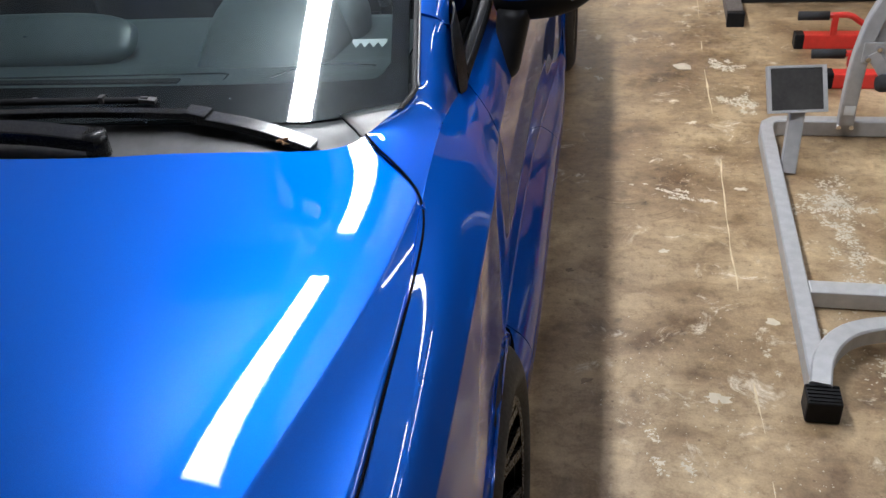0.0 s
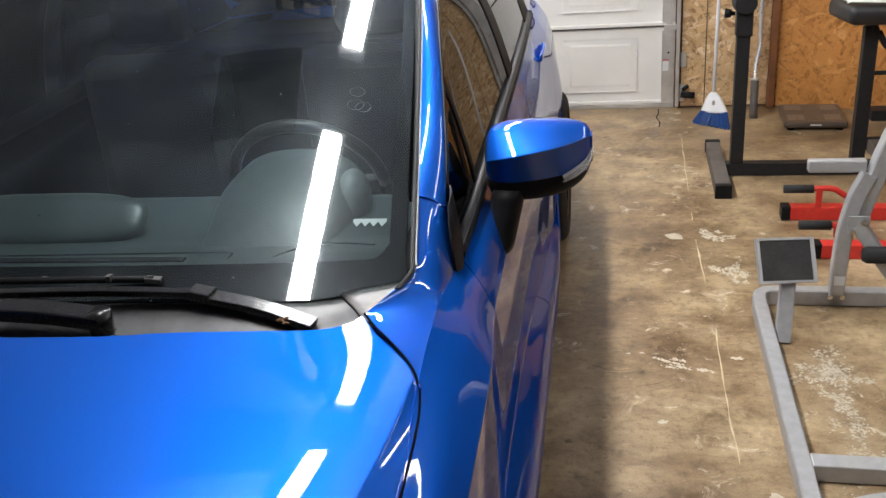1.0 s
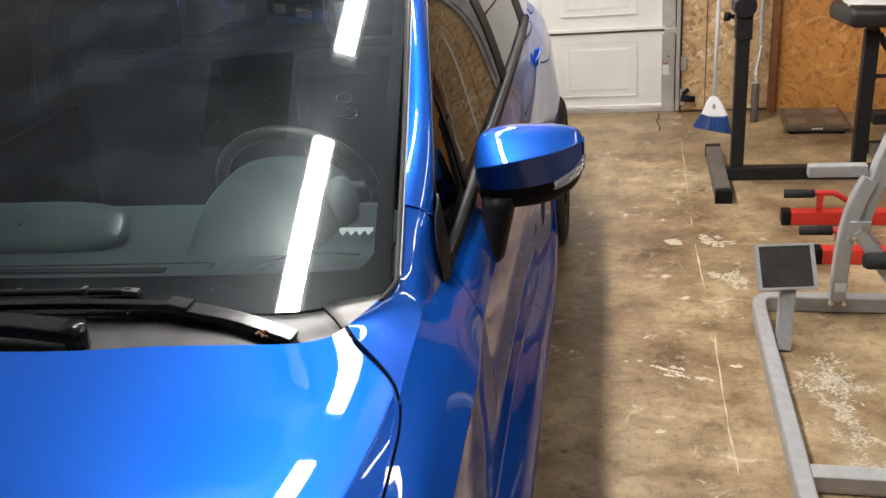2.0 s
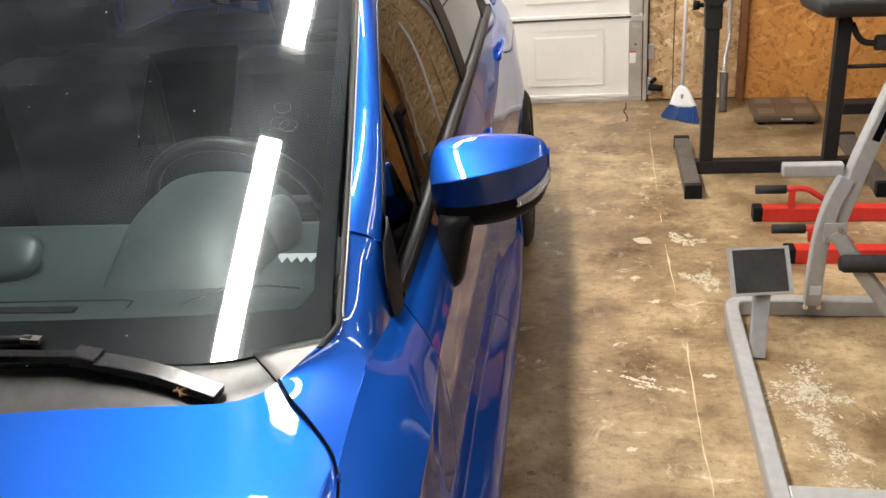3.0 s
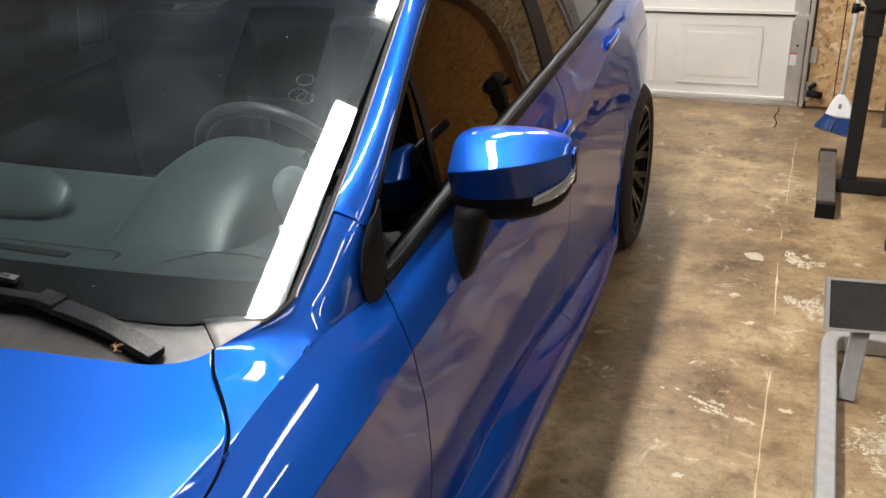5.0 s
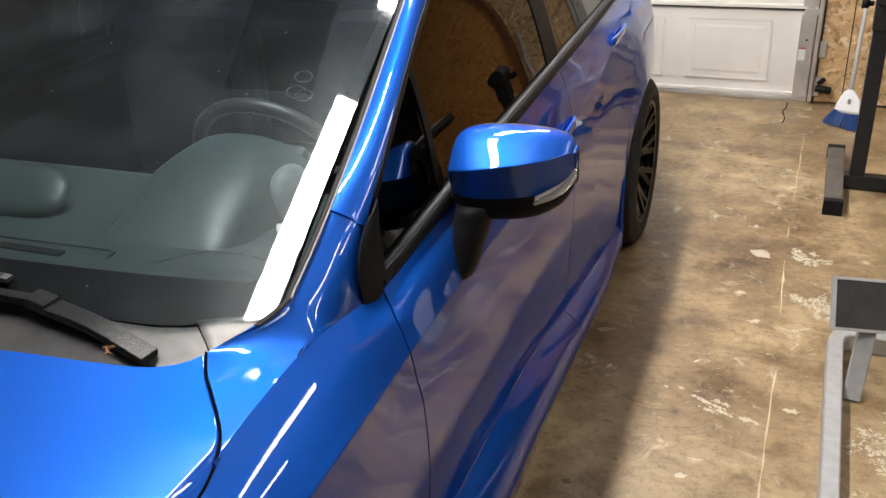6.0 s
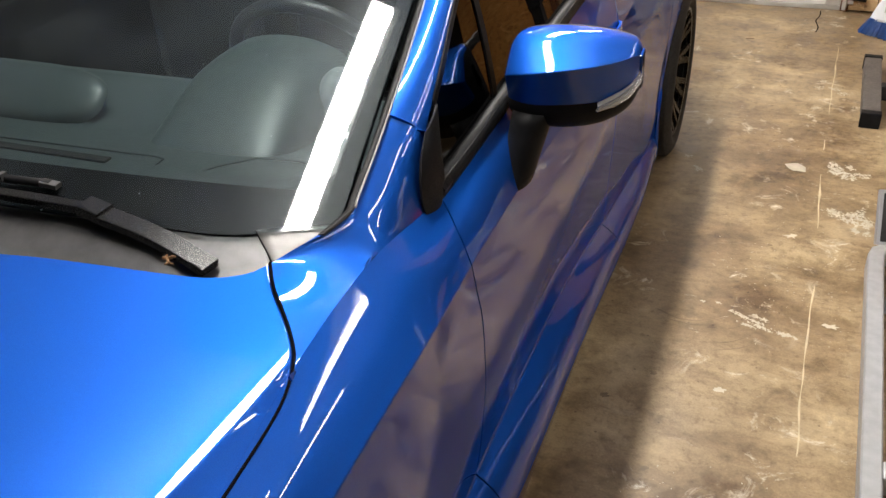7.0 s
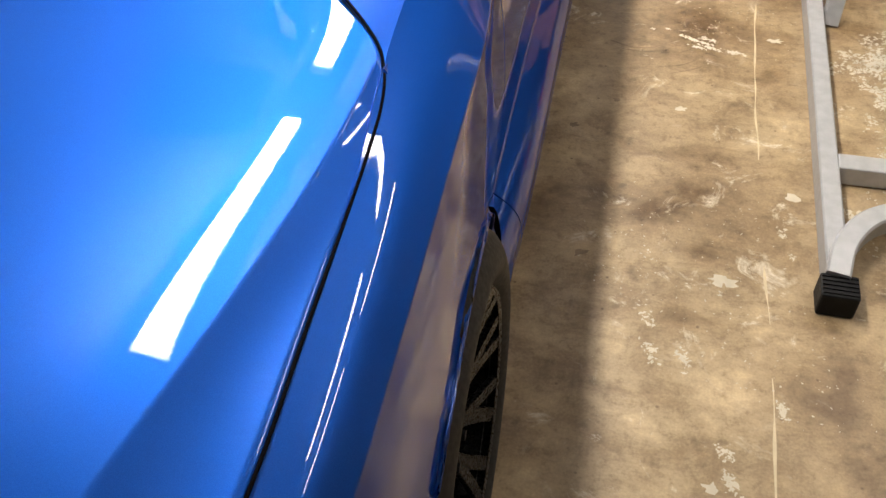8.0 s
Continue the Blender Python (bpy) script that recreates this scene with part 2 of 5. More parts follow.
REDSTEEL = grained(material("red_powder_coat", (0.62, 0.035, 0.025), 0.38), 300, 0.1)
FOAM = grained(material("black_foam", (0.02, 0.02, 0.021), 0.85), 300, 0.2, 0.05, 0.4, 0.001)
VINYL = grained(material("black_vinyl", (0.018, 0.017, 0.017), 0.45), 200, 0.2, 0.1, 0.3)
TOWEL = grained(material("white_cloth", (0.75, 0.73, 0.70), 0.95), 150, 0.08, 0.02, 0.5, 0.002)
PLASTIC_WHITE = grained(material("white_plastic", (0.78, 0.78, 0.80), 0.4), 100, 0.05)
BRISTLE = grained(material("blue_bristle", (0.007, 0.045, 0.18), 0.6), 100, 0.35)
SCALE_TOP = grained(material("bronze_scale_glass", (0.10, 0.075, 0.055), 0.35), 60, 0.2)
SCALE_PAD = grained(material("grey_contact_pad", (0.23, 0.19, 0.155), 0.35, 0.4), 80, 0.1)
MAT_BLACK = grained(material("scuffed_rubber_mat", (0.028, 0.026, 0.025), 0.7), 80, 0.35)
TUBE, THIN_TUBE = material("lit_tube", (0.8, 0.8, 0.8)), material("lit_thin_tube", (0.8, 0.8, 0.8))
for lit, power in ((TUBE, LAMP_POWER), (THIN_TUBE, THIN_POWER)):
    bsdf(lit).inputs["Emission Color"].default_value = (1.0, 0.97, 0.92, 1)
    bsdf(lit).inputs["Emission Strength"].default_value = power
# near-black base stands in for the gym side's shade, keeping reflections dim
DARK_WALL = grained(material("shade_dark_board", (0.055, 0.042, 0.034), 0.8), 20, 0.35)


# ---- mesh helpers ----
def link_mesh(name, bm, mat, parent=None, label="", smooth=False):
    me = bpy.data.meshes.new(name)
    bmesh.ops.recalc_face_normals(bm, faces=bm.faces)
    bm.to_mesh(me)
    bm.free()
    for pl in me.polygons:
        pl.use_smooth = smooth
    me.materials.append(mat)
    ob = new(name, me)
    if parent:
        ob.parent = parent
    if label:
        tagged(ob, label)
    return ob


part = link_mesh


def box(bm, lo, hi, bevel=0.0, m=None):
    lo, hi = Vector(lo), Vector(hi)
    r = bmesh.ops.create_cube(bm, size=1)
    bmesh.ops.scale(bm, vec=hi - lo, verts=r["verts"])
    bmesh.ops.translate(bm, vec=(lo + hi) / 2, verts=r["verts"])
    vs = r["verts"]
    if bevel:
        es = list({e for v in vs for e in v.link_edges})
        b = bmesh.ops.bevel(bm, geom=es, offset=bevel, segments=2, affect="EDGES", profile=0.5)
        vs = list({v for f in b["faces"] for v in f.verts} | {v for v in vs if v.is_valid})
    if m is not None:
        bmesh.ops.transform(bm, matrix=m, verts=vs)
    return vs


def boxed(name, lo, hi, mat, parent=None, label="", bevel=0.0, m=None):
    bm = bmesh.new()
    box(bm, lo, hi, bevel, m)
    return part(name, bm, mat, parent, label)


def tube_path(bm, pts, radius, sides=12, square=None, cap=True):
    """A tube along pts; square=(w, h) gives a rectangular section."""
    pts = [Vector(p) for p in pts]
    rings, prev = [], None
    for i, p in enumerate(pts):
        d = ((pts[i] - pts[i - 1]).normalized() if i else Vector()) + ((pts[i + 1] - pts[i]).normalized() if i + 1 < len(pts) else Vector())
        d.normalize()
        ref = prev if prev is not None else (Vector((0, 0, 1)) if abs(d.z) < 0.9 else Vector((0, 1, 0)))
        side = d.cross(ref).normalized()
        up = side.cross(d).normalized()
        prev = up
        if square:
            w, h = square[0] / 2, square[1] / 2
            c = min(w, h) * 0.18
            prof = [(w - c, -h), (w, -h + c), (w, h - c), (w - c, h), (-w + c, h), (-w, h - c), (-w, -h + c), (-w + c, -h)]
        else:
            r = radius[i] if isinstance(radius, (list, tuple)) else radius
            prof = [(r * math.cos(a), r * math.sin(a)) for a in (2 * math.pi * k / sides for k in range(sides))]
        rings.append([bm.verts.new(p + side * a + up * b) for a, b in prof])
    n = len(rings[0])
    for a, b in zip(rings, rings[1:]):
        for k in range(n):
            bm.faces.new((a[k], a[(k + 1) % n], b[(k + 1) % n], b[k]))
    if cap:
        bm.faces.new(rings[0][::-1])
        bm.faces.new(rings[-1])


def tube(name, pts, radius, mat, parent=None, label="", sides=14, square=None):
    bm = bmesh.new()
    tube_path(bm, pts, radius, sides, square)
    return part(name, bm, mat, parent, label, smooth=square is None)


def curve3(ctrl, n):
    """A smooth line through control points (Catmull-Rom), n points."""
    c = [np.array(p, float) for p in ctrl]
    c = [2 * c[0] - c[1], *c, 2 * c[-1] - c[-2]]
    out = []
    for u in np.linspace(0, len(c) - 3 - 1e-6, n):
        i, f = int(u), u - int(u)
        p0, p1, p2, p3 = c[i : i + 4]
        out.append(0.5 * (2 * p1 + (p2 - p0) * f + (2 * p0 - 5 * p1 + 4 * p2 - p3) * f**2 + (3 * p1 - p0 - 3 * p2 + p3) * f**3))
    return out


def grid(bm, rows):
    vs = [[bm.verts.new(tuple(p)) for p in r] for r in rows]
    for a, b in zip(vs, vs[1:]):
        for k in range(len(a) - 1):
            try:
                bm.faces.new((a[k], a[k + 1], b[k + 1], b[k]))
            except ValueError:
                pass
    return vs


def sheet(name, rows, mat, parent, label="", thick=0.004, mirror=False, inward=None):
    """A smooth sheet with thickness through a grid of points; mirror adds the twin across x = 0 in the same part."""
    bm = bmesh.new()
    grid(bm, rows)
    bmesh.ops.remove_doubles(bm, verts=bm.verts, dist=1e-5)
    bmesh.ops.recalc_face_normals(bm, faces=bm.faces)
    if inward is not None:
        c = Vector(inward)
        f = max(bm.faces, key=lambda q: q.calc_area())
        if (f.calc_center_median() - c).dot(f.normal) < 0:
            bmesh.ops.reverse_faces(bm, faces=bm.faces)
    if thick:
        me = bpy.data.meshes.new("t")
        back = {v: bm.verts.new(v.co - v.normal * thick) for v in list(bm.verts)}
        for f in list(bm.faces):
            bm.faces.new([back[v] for v in reversed(f.verts)])
        for e in [e for e in bm.edges if len(e.link_faces) == 1 and e.verts[0] in back and e.verts[1] in back]:
            a, b = e.verts
            bm.faces.new((a, b, back[b], back[a]))
            e.smooth = False
        bpy.data.meshes.remove(me)
    if mirror:
        g = bmesh.ops.duplicate(bm, geom=bm.verts[:] + bm.faces[:])
        vs = [q for q in g["geom"] if isinstance(q, bmesh.types.BMVert)]
        bmesh.ops.scale(bm, vec=(-1, 1, 1), verts=vs)
        bmesh.ops.reverse_faces(bm, faces=[q for q in g["geom"] if isinstance(q, bmesh.types.BMFace)])
    me = bpy.data.meshes.new(name)
    bm.normal_update()
    bm.to_mesh(me)
    bm.free()
    for pl in me.polygons:
        pl.use_smooth = True
    me.materials.append(mat)
    ob = new(name, me)
    ob.parent = parent
    if label:
        tagged(ob, label)
    return ob


def flip(rows):
    return [[(-p[0], p[1], p[2]) for p in r] for r in rows]


def thing(name, label, category, at=(0, 0, 0), rz=0, group=""):
    e = new(name)
    e.matrix_world = pose(*at, 0, 0, rz)
    return tagged(e, label, category, group)


# ---- the garage ----
WALL_Y, ROOM_L, ROOM_R, ROOM_N, HIGH = 7.16, -2.9, 4.4, -1.6, 2.5


def garage():
    bm = bmesh.new()
    n, m2 = 60, 80
    rows = [[(ROOM_L - 0.2 + (ROOM_R - ROOM_L + 0.4) * i / n, ROOM_N - 0.2 + (WALL_Y - ROOM_N + 0.6) * j / m2, 0) for i in range(n + 1)] for j in range(m2 + 1)]
    grid(bm, rows)
    base = bmesh.ops.extrude_face_region(bm, geom=bm.faces[:])
    bmesh.ops.translate(bm, vec=(0, 0, -0.1), verts=[g for g in base["geom"] if isinstance(g, bmesh.types.BMVert)])
    fl = link_mesh("floor", bm, CONCRETE)
    tagged(fl, "worn tan concrete slab with stains and pale scuffs", "floor", kind="structure")
    tagged(boxed("ceiling", (ROOM_L - 0.2, ROOM_N - 0.2, HIGH), (ROOM_R + 0.2, WALL_Y + 0.3, HIGH + 0.1), CEILING_WHITE), "plain grey garage ceiling", "ceiling", kind="structure")
    tagged(boxed("wall_west", (ROOM_L - 0.15, ROOM_N, 0), (ROOM_L, WALL_Y, HIGH), WALL_PAINT), "plain off-white garage wall", "wall", kind="structure")
    tagged(boxed("wall_south", (ROOM_L, ROOM_N - 0.15, 0), (ROOM_R, ROOM_N, HIGH), WALL_PAINT), "plain off-white garage wall", "wall", kind="structure")
    # added walls out of view, coloured dark so the car mirrors a dim room
    tagged(boxed("wall_east", (ROOM_R, ROOM_N, 0), (ROOM_R + 0.15, WALL_Y, HIGH), DARK_WALL), "unseen gym-side wall, shade put into its dark colour", "wall", kind="structure")
    tagged(boxed("wall_corner", (1.81, WALL_Y + 0.02, 0), (ROOM_R, WALL_Y + 0.13, HIGH), DARK_WALL), "unseen wall behind the panel, shade put into its dark colour", "wall", kind="structure")
    tagged(boxed("wall_header", (ROOM_L, WALL_Y - 0.02, 2.12), (1.24, WALL_Y + 0.13, HIGH), OSB_PALE), "pale strand board above the garage door", "wall", kind="structure")
    # pale boards right of the door, with a dark open joint
    w = tagged(boxed("wall_north", (1.24, WALL_Y + 0.02, 0), (1.80, WALL_Y + 0.13, HIGH), DARK), "pale strand board sheets beside the garage door", "wall", kind="structure")
    boxed("board", (1.242, WALL_Y - 0.02, 0.012), (1.385, WALL_Y + 0.015, HIGH), OSB_PALE, w)
    boxed("board", (1.391, WALL_Y - 0.02, 0.012), (1.765, WALL_Y + 0.015, HIGH), OSB_PALE, w)
    tagged(boxed("trim", (1.767, WALL_Y - 0.075, 0), (1.805, WALL_Y + 0.13, HIGH), STUD, bevel=0.003), "reddish-brown timber stud at the board's edge", "stud", kind="structure")
    # orange board set at a slant
    d = Vector((1.6, -0.42, 0)).normalized()
    ang = math.degrees(math.atan2(d.y, d.x))
    bm = bmesh.new()
    box(bm, (0, 0, 0.004), (0.86, 0.03, HIGH), 0, pose(1.806, WALL_Y - 0.03, 0, 0, 0, ang))
    tagged(link_mesh("wall_panel", bm, OSB_ORANGE), "orange-brown varnished strand board panel", "wall", kind="structure")


def garage_door():
    root = tagged(new("door_1"), "white sectional garage door, shut, with raised panels", "garage door", kind="structure")
    left, right = -3.0, 1.2
    pitch, wide = 0.52, 0.476
    for s in range(4):
        z0, z1 = s * pitch + (0.025 if s == 0 else 0.006), (s + 1) * pitch - 0.006
        bm = bmesh.new()
        box(bm, (left, WALL_Y + 0.012, z0), (right, WALL_Y + 0.05, z1))
        # lip that overlaps the joint
        box(bm, (left, WALL_Y - 0.006, z0 + 0.004), (right, WALL_Y + 0.012, z0 + 0.026), 0.004)
        sec = part("door_section", bm, DOOR_WHITE, root)
        x1 = 0.967
        while x1 - wide > left:
            x0 = x1 - wide
            za, zb = s * pitch + 0.11, s * pitch + 0.46
            b2 = bmesh.new()
            ring = [(x0, za, x1, zb, 0.0119), (x0 + 0.012, za + 0.010, x1 - 0.012, zb - 0.010, 0.0145), (x0 + 0.042, za + 0.036, x1 - 0.042, zb - 0.036, 0.0145), (x0 + 0.054, za + 0.048, x1 - 0.054, zb - 0.048, 0.0118)]
            rr = []
            for a, b_, c, d_, y in ring:
                yy = WALL_Y + y - 0.009
                rr.append([(a, yy, b_), (c, yy, b_), (c, yy, d_), (a, yy, d_), (a, yy, b_)])
            vs = grid(b2, rr)
            b2.faces.new(vs[-1][:4])
            bmesh.ops.remove_doubles(b2, verts=b2.verts, dist=1e-5)
            part("panel", b2, DOOR_WHITE, sec)
            x1 = x0 - 0.13
    boxed("weather_seal", (left, WALL_Y - 0.002, 0), (right, WALL_Y + 0.045, 0.026), GALV, root, "grey rubber weather seal", 0.004)
    for s in range(4):
        z0 = s * pitch
        st = boxed("end_stile", (1.119, WALL_Y - 0.012, z0 + 0.03), (1.198, WALL_Y + 0.011, z0 + 0.50), GALV, root, "galvanised end stile", 0.002)
        boxed("hinge", (1.13, WALL_Y - 0.018, z0 + 0.50), (1.215, WALL_Y - 0.010, z0 + 0.535), GALV, root, "steel hinge", 0.002)
        for k, (hx, hz) in enumerate(((1.158, 0.16), (1.158, 0.60 - 0.52 + 0.05), (1.16, 0.36), (1.15, 0.46), (1.17, 0.46))):
            b3 = bmesh.new()
            bmesh.ops.create_cone(b3, cap_ends=True, segments=10, radius1=0.006, radius2=0.006, depth=0.008, matrix=pose(hx, WALL_Y - 0.014, z0 + hz, 90))
            part("bolt", b3, BLACK_TRIM if k == 2 else GALV, st)
        b4 = bmesh.new()
        tri = [b4.verts.new(v) for v in ((1.14, WALL_Y - 0.016, z0 + 0.53), (1.185, WALL_Y - 0.016, z0 + 0.53), (1.163, WALL_Y - 0.016, z0 + 0.60))]
        b4.faces.new(tri)
        ex = bmesh.ops.extrude_face_region(b4, geom=b4.faces[:])
        bmesh.ops.translate(b4, vec=(0, 0.004, 0), verts=[g for g in ex["geom"] if isinstance(g, bmesh.types.BMVert)])
        part("hinge_plate", b4, GALV, root)
    boxed("sticker", (1.125, WALL_Y - 0.0145, 0.245), (1.162, WALL_Y - 0.0122, 0.315), STICKER, root, "white paper sticker with a red top edge")
    boxed("sticker", (1.125, WALL_Y - 0.0147, 0.309), (1.162, WALL_Y - 0.0146, 0.316), REDSTEEL, root, "red edge of a sticker")
    tr = tagged(new("door_track"), "galvanised vertical garage door track on the jamb", "track", kind="structure")
    bm = bmesh.new()
    box(bm, (1.206, WALL_Y - 0.065, 0.02), (1.211, WALL_Y - 0.005, HIGH - 0.02))
    box(bm, (1.211, WALL_Y - 0.010, 0.02), (1.232, WALL_Y - 0.005, HIGH - 0.02))
    box(bm, (1.211, WALL_Y - 0.065, 0.02), (1.226, WALL_Y - 0.060, HIGH - 0.02))
    part("rail", bm, GALV, tr)
    boxed("jamb", (1.2, WALL_Y + 0.0, 0), (1.24, WALL_Y + 0.12, 2.12), STUD, tr)
    boxed("bracket", (1.232, WALL_Y - 0.05, 0.05), (1.262, WALL_Y - 0.021, 0.16), GALV, tr, "dull steel track bracket", 0.003)
    boxed("bracket", (1.233, WALL_Y - 0.04, 0.27), (1.27, WALL_Y - 0.021, 0.36), GALV, tr, "dull steel track bracket", 0.003)
    tube("roller", [(1.24, WALL_Y - 0.06, 0.10), (1.325, WALL_Y - 0.06, 0.09)], 0.020, BLACK_TRIM, tr, "black bottom roller and cable bracket")
    tube("roller_pin", [(1.25, WALL_Y - 0.055, 0.125), (1.285, WALL_Y - 0.055, 0.155)], 0.012, BLACK_TRIM, tr)


def ceiling_light(at, rz, thin=False, length=1.12):
    t = thing("shop_light", "white ceiling shop light with a lit strip", "ceiling light", at, rz, "ceiling shop lights")
    boxed("housing", (-0.06, -length / 2, 0.0), (0.06, length / 2, 0.05), PLASTIC_WHITE, t, "", 0.006)
    w = 0.038 if thin else 0.046
    boxed("tube", (-w, -length / 2 + 0.02, -0.03), (w, length / 2 - 0.02, -0.002), THIN_TUBE if thin else TUBE, t, "lit white diffuser", 0.008)
    for s in (-1, 1):
        tube("hanger", [(0, s * length * 0.4, 0.05), (0, s * length * 0.4, HIGH - at[2])], 0.004, GALV, t)
    return t


PALE = grained(material("pale_mineral_scuff", (0.53, 0.465, 0.36), 0.8), 200, 0.15)
FILLER = grained(material("crack_filler", (0.56, 0.46, 0.30), 0.7), 200, 0.15)
STAIN = grained(material("dark_floor_stain", (0.205, 0.142, 0.086), 0.7), 200, 0.3)
GREYPATCH = grained(material("dried_grey_paint", (0.41, 0.36, 0.28), 0.7), 120, 0.2)
HATCH = grained(material("dark_panel", (0.03, 0.03, 0.032), 0.7), 60, 0.2)


def flake(bm, x, y, r, rng, stretch=1.0, turn=0.0, h=0.0012, ragged=0.35):
    n = rng.randint(9, 14)
    h += rng.uniform(0, 0.0004)
    vs = []
    for k in range(n):
        a = 2 * math.pi * k / n
        q = r * rng.uniform(ragged, 1.6 - ragged)
        u, v = q * stretch * math.cos(a), q * math.sin(a)
        vs.append(bm.verts.new((x + u * math.cos(turn) - v * math.sin(turn), y + u * math.sin(turn) + v * math.cos(turn), h)))
    bm.faces.new(vs)


def floor_marks():
    rng = random.Random(11)
    bm = bmesh.new()
    # pale mineral bloom, as clusters along short lines: ends, width, number, largest flake
    for (x0, y0), (x1, y1), wide, count, big in (
        ((1.27, 5.10), (1.33, 4.97), 0.03, 60, 0.016), ((1.30, 5.02), (1.42, 5.05), 0.02, 30, 0.012), ((1.29, 4.71), (1.37, 4.66), 0.04, 80, 0.014),
        ((1.36, 4.70), (1.38, 4.55), 0.03, 50, 0.013), ((1.02, 4.005), (1.18, 3.935), 0.014, 60, 0.012), ((0.94, 4.035), (0.985, 4.03), 0.008, 10, 0.010),
        ((1.10, 4.05), (1.13, 4.00), 0.02, 14, 0.010), ((1.15, 5.93), (1.28, 5.88), 0.05, 40, 0.014), ((1.17, 5.62), (1.19, 5.5), 0.04, 16, 0.012),
        ((1.55, 4.10), (1.59, 3.80), 0.06, 120, 0.016), ((1.57, 3.80), (1.62, 3.52), 0.05, 80, 0.014), ((1.52, 3.95), (1.66, 3.93), 0.05, 50, 0.015),
        ((1.47, 3.33), (1.60, 3.10), 0.04, 40, 0.014), ((1.02, 2.95), (1.09, 2.72), 0.03, 26, 0.012), ((1.30, 3.22), (1.34, 3.10), 0.02, 12, 0.011),
        ((1.17, 2.62), (1.24, 2.50), 0.03, 26, 0.012), ((1.30, 2.72), (1.34, 2.58), 0.02, 14, 0.010), ((1.09, 6.90), (1.25, 6.86), 0.03, 24, 0.014),
        ((0.72, 5.02), (0.80, 4.90), 0.03, 26, 0.009), ((1.16, 3.05), (1.17, 2.98), 0.01, 5, 0.009), ((1.0, 3.5), (1.3, 2.4), 0.22, 60, 0.006), ((0.85, 6.2), (1.3, 4.0), 0.25, 90, 0.006),
        ((1.45, 3.3), (1.9, 2.6), 0.20, 50, 0.010), ((1.5, 5.5), (2.2, 6.6), 0.20, 40, 0.010)):
        centres = [(rng.random(), rng.gauss(0, wide * 0.6), rng.gauss(0, wide * 0.6)) for _ in range(max(2, count // 7))]
        for _ in range(int(count * 7)):
            # flakes gather round a few centres along the line
            f, dx, dy = rng.choice(centres)
            f += rng.gauss(0, 0.06)
            x, y = x0 + (x1 - x0) * f + dx + rng.gauss(0, wide * 0.22), y0 + (y1 - y0) * f + dy + rng.gauss(0, wide * 0.22)
            if 1.37 < x < 1.44 and 2.95 < y < 4.46:
                continue
            flake(bm, x, y, big * 0.36 * rng.uniform(0.15, 1.0) ** 2.2, rng, rng.uniform(1, 2.2), rng.uniform(0, 3.14))
    for x, y, r in ((1.052, 3.641, 0.013), (1.158, 4.499, 0.016), (1.17, 3.025, 0.018), (1.195, 3.022, 0.014), (1.17, 2.51, 0.012), (1.30, 4.02, 0.014), (1.33, 3.33, 0.016)):
        flake(bm, x, y, r, rng, 1.5, 0.1, 0.0016)
    tagged(link_mesh("floor_marks", bm, PALE), "pale mineral bloom and scuffs on the concrete", "floor marks", kind="stuff")
    # swept arcs and a few dark spots
    bm = bmesh.new()
    for ctrl in (((0.83, 3.946), (0.899, 3.918), (0.974, 3.934), (1.037, 3.977)), ((0.903, 3.873), (0.983, 3.88), (1.048, 3.922), (1.09, 3.965)), ((0.976, 3.827), (1.05, 3.855), (1.105, 3.913), (1.131, 3.958)), ((0.87, 3.905), (0.95, 3.903), (1.02, 3.945)), ((1.01, 3.80), (1.09, 3.845), (1.13, 3.91))):
        pts = curve3(ctrl, 26)
        grid(bm, [[(p[0] + q * (0.0008 + 0.0022 * math.sin(math.pi * i / 25) * (0.5 + noise.noise((p[0] * 40, p[1] * 40, 1)))), p[1] + q * (0.0010 + 0.0025 * math.sin(math.pi * i / 25)), 0.0009) for q in (-1, 1)] for i, p in enumerate(pts)])
    for x, y, r in ((0.779, 3.518, 0.012), (0.79, 6.519, 0.014), (0.88, 3.65, 0.010), (0.93, 3.30, 0.008), (0.86, 3.05, 0.012), (1.10, 4.42, 0.006)):
        flake(bm, x, y, r, rng, 1.6, 0.5, 0.0010)
    tagged(link_mesh("floor_stains", bm, STAIN), "dark swept arcs and spots on the concrete", "floor marks", kind="stuff")
    # grey patch
    bm = bmesh.new()
    flake(bm, 1.133, 5.03, 0.045, rng, 1.1, 0.4, 0.0010, 0.6)
    tagged(link_mesh("grey_patch", bm, GREYPATCH), "pale grey paint patch on the concrete", "floor marks", kind="stuff")
    # filled crack that runs along the floor, in broken lengths
    bm = bmesh.new()
    for ys in ((2.35, 2.78), (2.92, 3.09), (3.46, 4.22), (4.58, 5.0), (5.22, 5.32), (5.6, 6.5)):
        n = max(6, int((ys[1] - ys[0]) / 0.025))
        rows = []
        for i in range(n + 1):
            y = ys[0] + (ys[1] - ys[0]) * i / n
            x = float(np.interp(y, (2.3, 2.74, 3.06, 3.45, 3.7, 4.2, 4.6, 5.0, 5.3, 6.5), (1.283, 1.281, 1.267, 1.256, 1.243, 1.245, 1.234, 1.221, 1.217, 1.222))) + 0.006 * noise.noise((y * 6, 2, 0))
            w = 0.0008 + 0.0042 * max(0, noise.noise((y * 9, 7, 1)) + 0.35) * math.sin(math.pi * i / n) ** 0.4
            rows.append([(x - w, y, 0.0013), (x + w, y, 0.0013)])
        grid(bm, rows)
    tagged(link_mesh("crack_filler", bm, FILLER), "pale filled crack running along the slab", "floor crack", kind="stuff")
    bm = bmesh.new()
